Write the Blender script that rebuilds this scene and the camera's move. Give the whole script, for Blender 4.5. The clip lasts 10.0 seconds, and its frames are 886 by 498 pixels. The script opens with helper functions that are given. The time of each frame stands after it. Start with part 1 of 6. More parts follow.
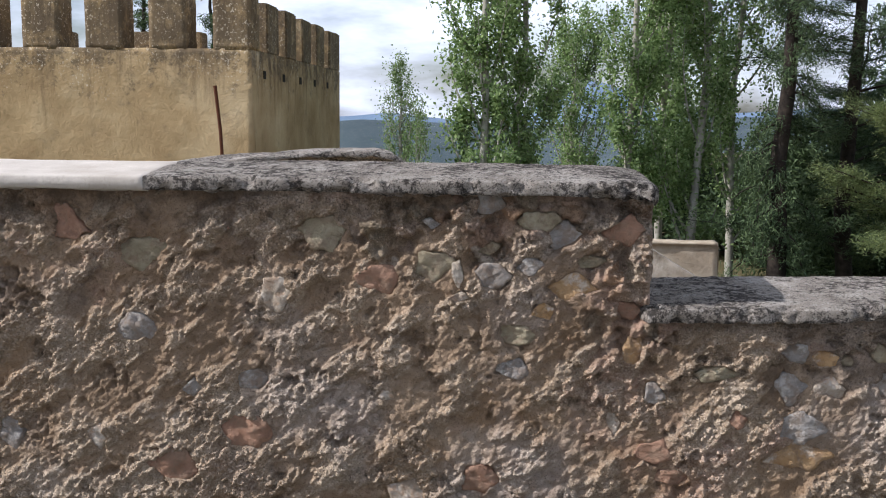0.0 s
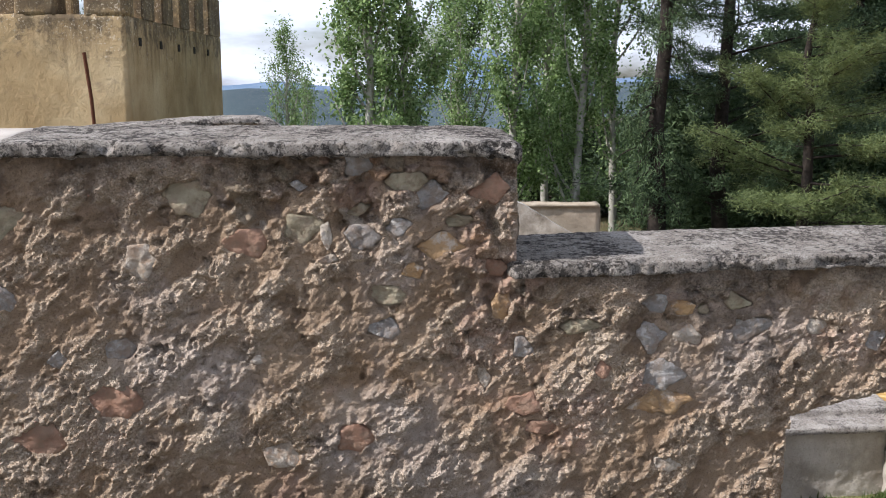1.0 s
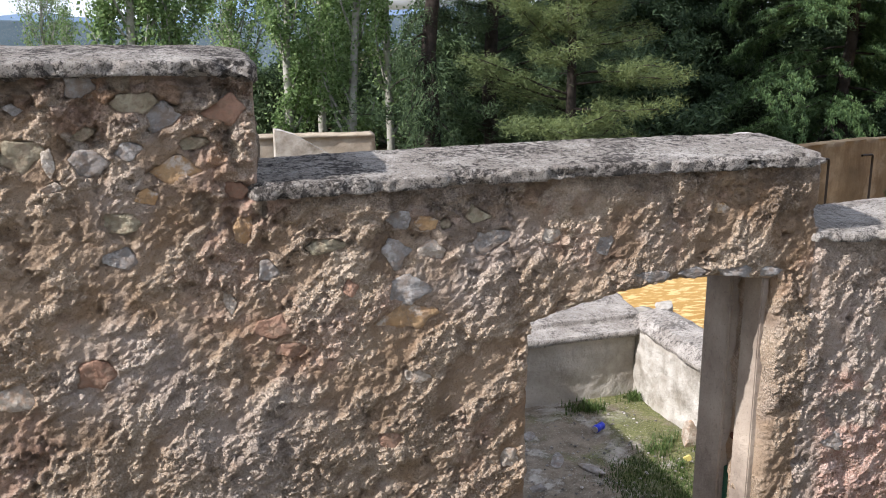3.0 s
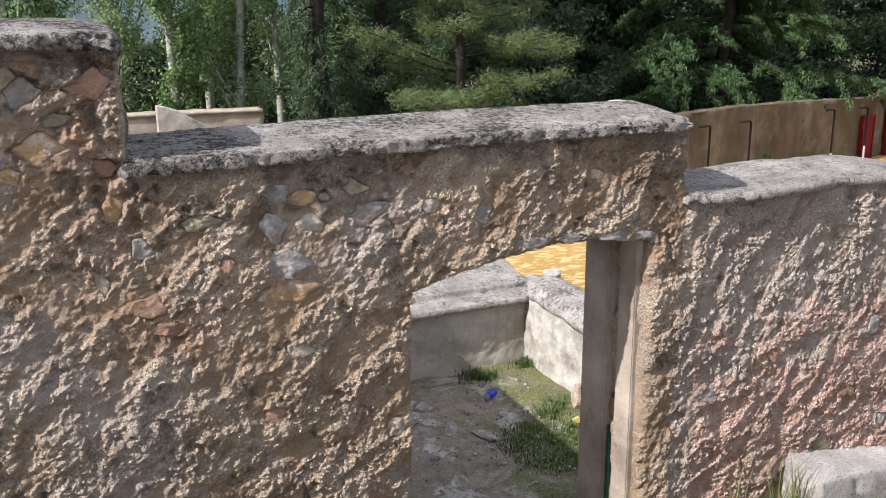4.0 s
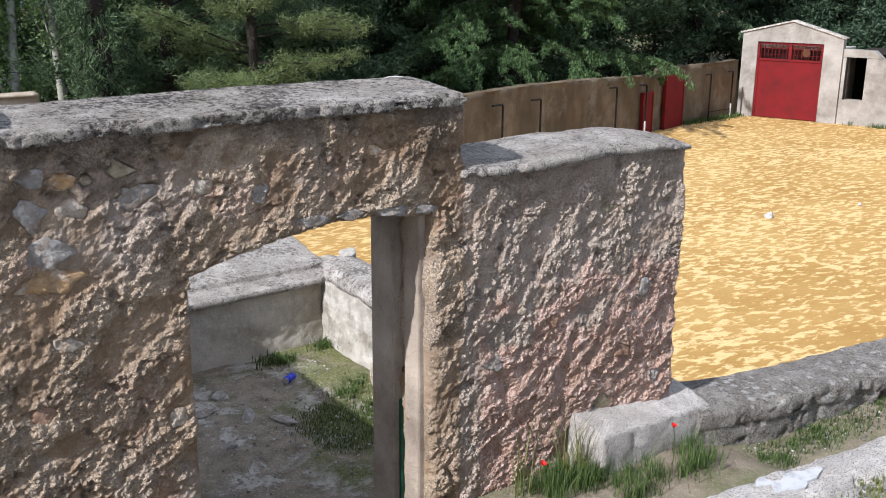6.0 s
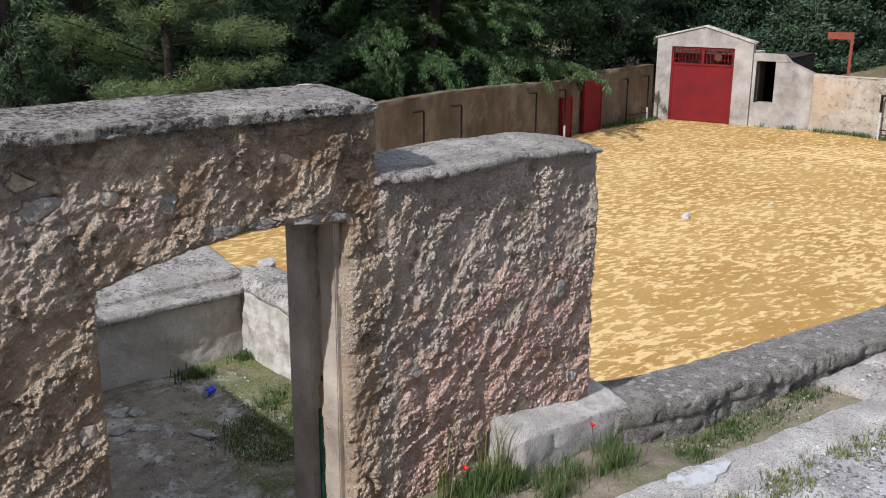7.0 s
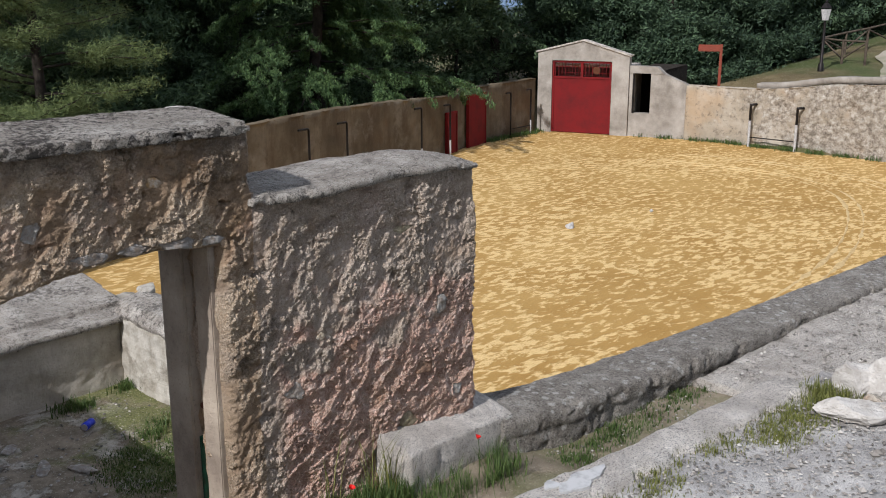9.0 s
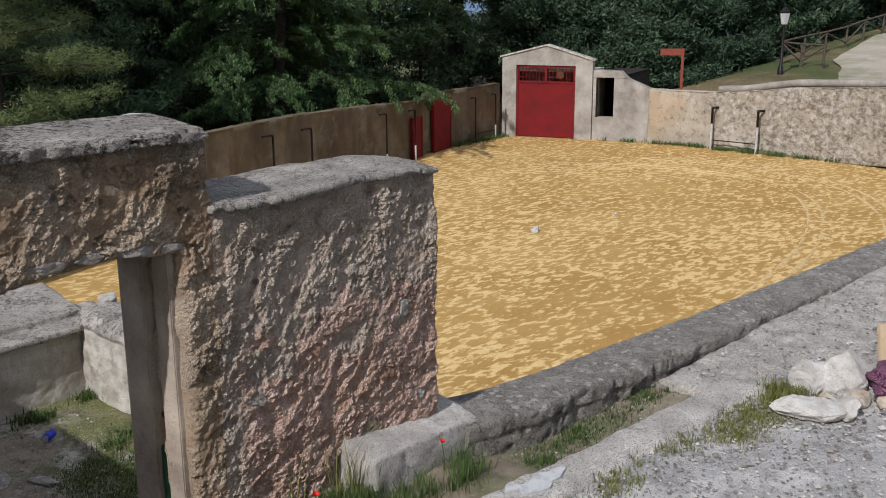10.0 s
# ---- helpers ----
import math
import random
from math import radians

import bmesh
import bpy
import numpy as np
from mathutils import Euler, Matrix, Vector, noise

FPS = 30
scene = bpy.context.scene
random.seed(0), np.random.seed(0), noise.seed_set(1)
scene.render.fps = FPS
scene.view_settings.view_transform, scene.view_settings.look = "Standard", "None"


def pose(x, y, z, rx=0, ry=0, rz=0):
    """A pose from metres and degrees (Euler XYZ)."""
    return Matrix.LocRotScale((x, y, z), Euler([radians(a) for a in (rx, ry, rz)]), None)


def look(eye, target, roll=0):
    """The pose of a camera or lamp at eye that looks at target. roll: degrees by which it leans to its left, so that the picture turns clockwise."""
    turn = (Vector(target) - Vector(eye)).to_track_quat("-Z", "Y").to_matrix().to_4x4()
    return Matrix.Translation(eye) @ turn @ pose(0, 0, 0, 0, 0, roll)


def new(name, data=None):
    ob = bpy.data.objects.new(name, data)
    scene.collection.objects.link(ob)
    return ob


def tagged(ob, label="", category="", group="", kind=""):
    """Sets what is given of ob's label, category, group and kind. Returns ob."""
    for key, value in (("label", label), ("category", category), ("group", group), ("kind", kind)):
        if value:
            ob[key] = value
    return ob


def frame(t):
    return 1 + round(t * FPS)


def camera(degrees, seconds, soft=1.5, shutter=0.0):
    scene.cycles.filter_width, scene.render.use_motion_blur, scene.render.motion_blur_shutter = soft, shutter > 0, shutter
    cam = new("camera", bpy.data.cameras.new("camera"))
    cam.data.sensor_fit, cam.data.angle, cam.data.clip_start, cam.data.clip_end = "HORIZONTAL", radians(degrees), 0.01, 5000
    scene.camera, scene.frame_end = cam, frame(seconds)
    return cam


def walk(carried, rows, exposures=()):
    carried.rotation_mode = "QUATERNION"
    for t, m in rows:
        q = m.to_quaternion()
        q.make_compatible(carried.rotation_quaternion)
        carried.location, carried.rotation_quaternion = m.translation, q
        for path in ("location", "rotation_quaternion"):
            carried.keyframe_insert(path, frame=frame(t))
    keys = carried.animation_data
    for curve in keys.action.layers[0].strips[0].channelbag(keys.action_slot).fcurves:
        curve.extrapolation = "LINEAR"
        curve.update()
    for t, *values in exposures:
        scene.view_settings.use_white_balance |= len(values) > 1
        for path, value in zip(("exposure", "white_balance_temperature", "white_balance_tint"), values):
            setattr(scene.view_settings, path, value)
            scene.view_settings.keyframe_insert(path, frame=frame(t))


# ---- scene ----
cam = camera(49.16, 10.0, soft=1.0)
ROWS = [
    (0.0, 0.000, 0.000, 3.389, 3.24, -7.77, -0.70),
    (0.5, 0.054, -0.016, 3.380, 0.28, -8.55, -0.33),
    (1.0, 0.102, -0.031, 3.364, -3.19, -9.61, -0.10),
    (1.5, 0.150, -0.039, 3.347, -6.37, -10.70, -0.03),
    (2.0, 0.195, -0.037, 3.328, -9.81, -11.80, -0.14),
    (2.5, 0.242, -0.041, 3.313, -12.81, -12.66, -0.19),
    (4.0, 0.368, -0.087, 3.291, -22.06, -14.98, 0.20),
    (4.5, 0.388, -0.117, 3.287, -25.09, -15.55, 0.21),
    (5.0, 0.421, -0.130, 3.278, -28.27, -15.94, 0.03),
    (5.5, 0.459, -0.124, 3.269, -30.95, -16.06, -0.28),
    (6.0, 0.495, -0.125, 3.260, -33.59, -15.98, -0.40),
    (7.5, 0.560, -0.180, 3.264, -40.10, -15.32, -0.20),
    (8.0, 0.578, -0.193, 3.269, -41.92, -15.08, -0.14),
    (8.5, 0.588, -0.208, 3.274, -43.39, -14.86, -0.05),
    (9.0, 0.595, -0.225, 3.275, -44.75, -14.64, 0.12),
    (9.5, 0.600, -0.243, 3.274, -45.83, -14.49, 0.25),
    (10.0, 0.609, -0.261, 3.277, -46.77, -14.35, 0.30),
]
walk(cam, [(t, pose(x, y, z, 90 + pitch, roll, yaw)) for t, x, y, z, yaw, pitch, roll in ROWS],
     [(0.0, 0.2, 6050, 16), (1.0, 0.4, 6050, 16), (2.0, 0.55, 6050, 16), (4.5, 0.6, 6050, 16), (6.0, 0.42, 5800, 14), (7.5, -0.04, 5850, 14), (9.0, -0.16, 6000, 13), (10.0, -0.3, 6000, 13)])

# ---- world, sun, exposure ----
SUN = Vector((-1.25, -0.27, 1.0)).normalized()
world = bpy.data.worlds.new("sky")
scene.world = world
world.use_nodes = True
wt = world.node_tree
wt.nodes.clear()
w_out = wt.nodes.new("ShaderNodeOutputWorld")
w_bg = wt.nodes.new("ShaderNodeBackground")
w_sky = wt.nodes.new("ShaderNodeTexSky")
w_sky.sky_type = "NISHITA"
w_sky.sun_disc = False
w_sky.sun_elevation = math.asin(SUN.z)
w_sky.sun_rotation = math.atan2(SUN.x, SUN.y)
w_sky.dust_density = 1.6
w_map = wt.nodes.new("ShaderNodeTexCoord")
w_sc = wt.nodes.new("ShaderNodeMapping")
w_sc.inputs["Scale"].default_value = (2.2, 2.2, 7.0)
w_noise = wt.nodes.new("ShaderNodeTexNoise")
w_noise.inputs["Scale"].default_value = 1.7
w_noise.inputs["Detail"].default_value = 6.0
w_noise.inputs["Roughness"].default_value = 0.55
w_ramp = wt.nodes.new("ShaderNodeValToRGB")
w_ramp.color_ramp.elements[0].position = 0.40
w_ramp.color_ramp.elements[1].position = 0.61
w_mix = wt.nodes.new("ShaderNodeMix")
w_mix.data_type = "RGBA"
w_mix.inputs["B"].default_value = (11.0, 11.9, 13.4, 1)
wt.links.new(w_map.outputs["Generated"], w_sc.inputs["Vector"])
wt.links.new(w_sc.outputs["Vector"], w_noise.inputs["Vector"])
wt.links.new(w_noise.outputs["Fac"], w_ramp.inputs["Fac"])
wt.links.new(w_ramp.outputs["Color"], w_mix.inputs["Factor"])
wt.links.new(w_sky.outputs["Color"], w_mix.inputs["A"])
wt.links.new(w_mix.outputs["Result"], w_bg.inputs["Color"])
w_bg.inputs["Strength"].default_value = 0.088
wt.links.new(w_bg.outputs["Background"], w_out.inputs["Surface"])

sun = new("sun", bpy.data.lights.new("sun", "SUN"))
sun.data.energy = 4.9
sun.data.angle = radians(0.6)
sun.data.color = (1.0, 0.965, 0.91)
sun.matrix_world = look(SUN * 60, (0, 0, 0))


# ---- numbers: vector noise ----
def hash3(i, j, k, seed):
    n = (i * 374761393 + j * 668265263 + k * 1274126177 + seed * 974711) & 0xFFFFFFFF
    n = ((n ^ (n >> 13)) * 1103515245) & 0xFFFFFFFF
    n = ((n ^ (n >> 16)) * 2246822519) & 0xFFFFFFFF
    return ((n ^ (n >> 15)) & 0xFFFF) / 65535.0


def vnoise(p, seed=0):
    """Value noise in 0..1 at points p (n, 3)."""
    q = np.floor(p).astype(np.int64)
    f = p - q
    f = f * f * (3 - 2 * f)
    total = np.zeros(len(p))
    for a in (0, 1):
        for b in (0, 1):
            for c in (0, 1):
                w = (f[:, 0] if a else 1 - f[:, 0]) * (f[:, 1] if b else 1 - f[:, 1]) * (f[:, 2] if c else 1 - f[:, 2])
                total += w * hash3(q[:, 0] + a, q[:, 1] + b, q[:, 2] + c, seed)
    return total


def fbm(p, scale, octaves=4, seed=0, gain=0.5):
    """Fractal noise about 0, roughly -0.5..0.5; scale is the size of the largest lumps in metres."""
    p = np.asarray(p, float) / scale
    total, amp, norm = np.zeros(len(p)), 1.0, 0.0
    for o in range(octaves):
        total += amp * (vnoise(p * 2.0 ** o + 17.3 * o, seed + o) - 0.5)
        norm += amp
        amp *= gain
    return total / norm * 1.6


# ---- mesh helpers ----
def raw(name, verts, faces, material, parent=None, label="", smooth=True):
    """One mesh object from arrays of vertices (n, 3) and of faces (m, 3 or 4)."""
    verts = np.asarray(verts, np.float32)
    faces = np.asarray(faces, np.int32)
    me = bpy.data.meshes.new(name)
    m, k = faces.shape
    me.vertices.add(len(verts))
    me.vertices.foreach_set("co", verts.ravel())
    me.loops.add(m * k)
    me.loops.foreach_set("vertex_index", faces.ravel())
    me.polygons.add(m)
    me.polygons.foreach_set("loop_start", np.arange(m, dtype=np.int32) * k)
    me.polygons.foreach_set("use_smooth", np.full(m, smooth))
    me.update(calc_edges=True)
    me.validate()
    me.materials.append(material)
    ob = new(name, me)
    if parent:
        ob.parent = parent
    if label:
        ob["label"] = label
    return ob


def part(name, bm, material, parent=None, label="", smooth=False):
    """Link a bmesh as one mesh object, under a thing or a part where one is given."""
    me = bpy.data.meshes.new(name)
    bmesh.ops.recalc_face_normals(bm, faces=bm.faces)
    for f in bm.faces:
        f.smooth = smooth
    bm.to_mesh(me)
    bm.free()
    me.materials.append(material)
    ob = new(name, me)
    if parent:
        ob.parent = parent
    if label:
        ob["label"] = label
    return ob


def empty(name, x=0, y=0, z=0, rz=0):
    ob = new(name)
    ob.empty_display_size = 0.1
    ob.matrix_basis = pose(x, y, z, 0, 0, rz)
    return ob


def box(x0, x1, y0, y1, z0, z1, bevel=0.0, bm=None, m=None):
    bm = bm or bmesh.new()
    mat = Matrix.Translation(((x0 + x1) / 2, (y0 + y1) / 2, (z0 + z1) / 2)) @ Matrix.Diagonal((x1 - x0, y1 - y0, z1 - z0, 1))
    made = bmesh.ops.create_cube(bm, size=1, matrix=mat)["verts"]
    if bevel:
        edges = list({e for v in made for e in v.link_edges})
        done = bmesh.ops.bevel(bm, geom=edges, offset=bevel, segments=2, affect="EDGES")
        made = list({v for f in done["faces"] for v in f.verts} | {v for v in made if v.is_valid})
    if m is not None:
        bmesh.ops.transform(bm, matrix=m, verts=made)
    return bm


def prism(points, y0, y1, bm=None):
    """A prism: an outline in x and z, pushed through from y0 to y1."""
    bm = bm or bmesh.new()
    a = [bm.verts.new((x, y0, z)) for x, z in points]
    b = [bm.verts.new((x, y1, z)) for x, z in points]
    bm.faces.new(a)
    bm.faces.new(b[::-1])
    for i in range(len(a)):
        j = (i + 1) % len(a)
        bm.faces.new((a[i], b[i], b[j], a[j]))
    return bm


def grid_faces(nu, nv, off=0):
    i, j = np.meshgrid(np.arange(nu - 1), np.arange(nv - 1), indexing="ij")
    a = (i * nv + j).ravel() + off
    return np.stack([a, a + nv, a + nv + 1, a + 1], 1)


def resample(points, step):
    p = np.asarray(points, float)
    d = np.r_[0, np.cumsum(np.linalg.norm(np.diff(p, axis=0), axis=1))]
    n = max(2, int(round(d[-1] / step)) + 1)
    s = np.linspace(0, d[-1], n)
    return np.stack([np.interp(s, d, p[:, k]) for k in range(p.shape[1])], 1)


def keep_corners(points, step):
    """Subdivide a closed outline side by side, so that its corners stay."""
    p = np.asarray(points, float)
    out = []
    for a, b in zip(p, np.roll(p, -1, 0)):
        n = max(1, int(round(np.linalg.norm(b - a) / step)))
        out.append(a + (b - a) * (np.arange(n) / n)[:, None])
    return np.concatenate(out)


def tube_arrays(points, radii, sides=8):
    """Vertices and quads of a tapered tube along points."""
    p = np.asarray(points, float)
    r = np.broadcast_to(np.asarray(radii, float), (len(p),))
    t = np.gradient(p, axis=0)
    t /= np.linalg.norm(t, axis=1)[:, None] + 1e-9
    ref = np.where(np.abs(t[:, 2:3]) > 0.9, np.array([[1.0, 0, 0]]), np.array([[0, 0, 1.0]]))
    u = np.cross(t, ref)
    u /= np.linalg.norm(u, axis=1)[:, None] + 1e-9
    v = np.cross(t, u)
    a = np.linspace(0, 2 * np.pi, sides, endpoint=False)
    ring = p[:, None] + r[:, None, None] * (np.cos(a)[None, :, None] * u[:, None] + np.sin(a)[None, :, None] * v[:, None])
    n = len(p)
    i, j = np.meshgrid(np.arange(n - 1), np.arange(sides), indexing="ij")
    i, j = i.ravel(), j.ravel()
    k = (j + 1) % sides
    return ring.reshape(-1, 3), np.stack([i * sides + j, i * sides + k, (i + 1) * sides + k, (i + 1) * sides + j], 1)


def tubes(name, lines, material, parent=None, label="", sides=6):
    """One mesh of several tapered tubes: lines of (points, radii)."""
    vs, fs, off = [], [], 0
    for points, radii in lines:
        v, f = tube_arrays(points, radii, sides)
        vs.append(v)
        fs.append(f + off)
        off += len(v)
    return raw(name, np.concatenate(vs), np.concatenate(fs), material, parent, label)


def sweep(name, path, profile, material, parent=None, label="", step=0.03, lumps=((0.25, 0.02), (0.05, 0.012)), seed=0, chips=0.0):
    """A rough masonry strip: a closed outline of (aside, up) swept along a path, its skin broken by noise (size, depth)."""
    p = resample(path, step)
    q = keep_corners(profile, step)
    t = np.gradient(p, axis=0)
    side = np.stack([-t[:, 1], t[:, 0]], 1)
    side /= np.linalg.norm(side, axis=1)[:, None] + 1e-9
    n, m = len(p), len(q)
    V = np.zeros((n, m, 3))
    V[:, :, 0] = p[:, None, 0] + side[:, None, 0] * q[None, :, 0]
    V[:, :, 1] = p[:, None, 1] + side[:, None, 1] * q[None, :, 0]
    V[:, :, 2] = p[:, None, 2] + q[None, :, 1]
    tq = np.roll(q, -1, 0) - np.roll(q, 1, 0)
    nq = np.stack([tq[:, 1], -tq[:, 0]], 1)
    nq /= np.linalg.norm(nq, axis=1)[:, None] + 1e-9
    area = 0.5 * np.sum(q[:, 0] * np.roll(q[:, 1], -1) - np.roll(q[:, 0], -1) * q[:, 1])
    if area < 0:
        nq = -nq
    flat = V.reshape(-1, 3)
    d = sum(fbm(flat, s, 4, seed + 31 * k) * a * 2 for k, (s, a) in enumerate(lumps)).reshape(n, m)
    if chips:
        bite = np.clip(fbm(flat, 0.09, 3, seed + 7, 0.6) - 0.12, 0, 1) * chips + np.clip(fbm(flat, 0.3, 3, seed + 8) - 0.25, 0, 1) * chips
        d = d - bite.reshape(n, m) * (q[:, 0] < q[:, 0].min() + 0.05)[None]
    V[:, :, 0] += side[:, None, 0] * nq[None, :, 0] * d
    V[:, :, 1] += side[:, None, 1] * nq[None, :, 0] * d
    V[:, :, 2] += nq[None, :, 1] * d
    i, j = np.meshgrid(np.arange(n - 1), np.arange(m), indexing="ij")
    i, j = i.ravel(), j.ravel()
    k = (j + 1) % m
    F = np.stack([i * m + j, i * m + k, (i + 1) * m + k, (i + 1) * m + j], 1)
    V = V.reshape(-1, 3)
    # ends: rings shrinking to the middle
    rings = 8
    extra, faces = [V], [F]
    off = len(V)
    for base, flip in ((0, False), ((n - 1) * m, True)):
        edge = V[base:base + m]
        mid = edge.mean(0)
        ax = t[0] / np.linalg.norm(t[0]) * -1 if base == 0 else t[-1] / np.linalg.norm(t[-1])
        prev = np.arange(base, base + m)
        for r in range(1, rings + 1):
            ring = mid + (edge - mid) * (1 - r / (rings + 0.02))
            ring = ring + ax * (fbm(ring, 0.08, 3, seed + 5)[:, None] * 0.03 + 0.012 * min(r, 2))
            cur = np.arange(off, off + m)
            off += m
            extra.append(ring)
            j2 = np.roll(np.arange(m), -1)
            quad = np.stack([prev, cur, cur[j2], prev[j2]], 1)
            faces.append(quad[:, ::-1] if flip else quad)
            prev = cur
    return raw(name, np.concatenate(extra), np.concatenate(faces), material, parent, label)


# ---- materials ----
def lin(r, g, b):
    return tuple(((c / 255) / 12.92 if c <= 10 else ((c / 255 + 0.055) / 1.055) ** 2.4) for c in (r, g, b)) + (1,)


class Nodes:
    def __init__(self, name):
        self.mat = bpy.data.materials.new(name)
        self.mat.use_nodes = True
        self.t = self.mat.node_tree
        self.bsdf = self.t.nodes["Principled BSDF"]
        self.coord = self.t.nodes.new("ShaderNodeTexCoord").outputs["Object"]
        self.world = self.t.nodes.new("ShaderNodeNewGeometry").outputs["Position"]

    def link(self, a, b):
        self.t.links.new(a, b)

    def noise(self, scale, detail=5, rough=0.55, stretch=(1, 1, 1), turn=(0, 0, 0), offset=(0, 0, 0), distort=0.0, at_world=True):
        mp = self.t.nodes.new("ShaderNodeMapping")
        mp.inputs["Scale"].default_value = stretch
        mp.inputs["Rotation"].default_value = [radians(a) for a in turn]
        mp.inputs["Location"].default_value = offset
        self.link(self.world if at_world else self.coord, mp.inputs["Vector"])
        n = self.t.nodes.new("ShaderNodeTexNoise")
        n.inputs["Scale"].default_value = scale
        n.inputs["Detail"].default_value = detail
        n.inputs["Roughness"].default_value = rough
        n.inputs["Distortion"].default_value = distort
        self.link(mp.outputs["Vector"], n.inputs["Vector"])
        return n.outputs["Fac"]

    def voronoi(self, scale, feature="F1", stretch=(1, 1, 1), output="Distance"):
        mp = self.t.nodes.new("ShaderNodeMapping")
        mp.inputs["Scale"].default_value = stretch
        self.link(self.world, mp.inputs["Vector"])
        n = self.t.nodes.new("ShaderNodeTexVoronoi")
        n.feature = feature
        n.inputs["Scale"].default_value = scale
        self.link(mp.outputs["Vector"], n.inputs["Vector"])
        return n.outputs[output]

    def ramp(self, fac, stops):
        r = self.t.nodes.new("ShaderNodeValToRGB")
        e = r.color_ramp.elements
        e[0].position, e[0].color = stops[0]
        e[1].position, e[1].color = stops[-1]
        for p, c in stops[1:-1]:
            x = e.new(p)
            x.color = c
        self.link(fac, r.inputs["Fac"])
        return r.outputs["Color"]

    def mix(self, fac, a, b, mode="MIX"):
        m = self.t.nodes.new("ShaderNodeMix")
        m.data_type = "RGBA"
        m.blend_type = mode
        for key, v in (("Factor", fac), ("A", a), ("B", b)):
            if isinstance(v, (int, float)):
                m.inputs[key].default_value = v
            elif isinstance(v, tuple):
                m.inputs[key].default_value = v
            else:
                self.link(v, m.inputs[key])
        return m.outputs["Result"]

    def math(self, op, a, b=0.5):
        m = self.t.nodes.new("ShaderNodeMath")
        m.operation = op
        for k, v in enumerate((a, b)):
            if isinstance(v, (int, float)):
                m.inputs[k].default_value = v
            else:
                self.link(v, m.inputs[k])
        return m.outputs[0]

    def band(self, fac, lo, hi):
        return self.ramp(fac, [(lo, (0, 0, 0, 1)), (hi, (1, 1, 1, 1))])

    def finish(self, color, rough=0.9, bumps=(), metal=0.0, spec=0.3):
        if isinstance(color, tuple):
            self.bsdf.inputs["Base Color"].default_value = color
        else:
            self.link(color, self.bsdf.inputs["Base Color"])
        if isinstance(rough, (int, float)):
            self.bsdf.inputs["Roughness"].default_value = rough
        else:
            self.link(rough, self.bsdf.inputs["Roughness"])
        self.bsdf.inputs["Metallic"].default_value = metal
        self.bsdf.inputs["Specular IOR Level"].default_value = spec
        last = None
        for fac, strength, depth in bumps:
            b = self.t.nodes.new("ShaderNodeBump")
            b.inputs["Strength"].default_value = strength
            b.inputs["Distance"].default_value = depth
            self.link(fac, b.inputs["Height"])
            if last:
                self.link(last, b.inputs["Normal"])
            last = b.outputs["Normal"]
        if last:
            self.link(last, self.bsdf.inputs["Normal"])
        return self.mat

    def island(self):
        return self.t.nodes["Geometry"].outputs["Random Per Island"]

    def object_random(self):
        return self.t.nodes.new("ShaderNodeObjectInfo").outputs["Random"]


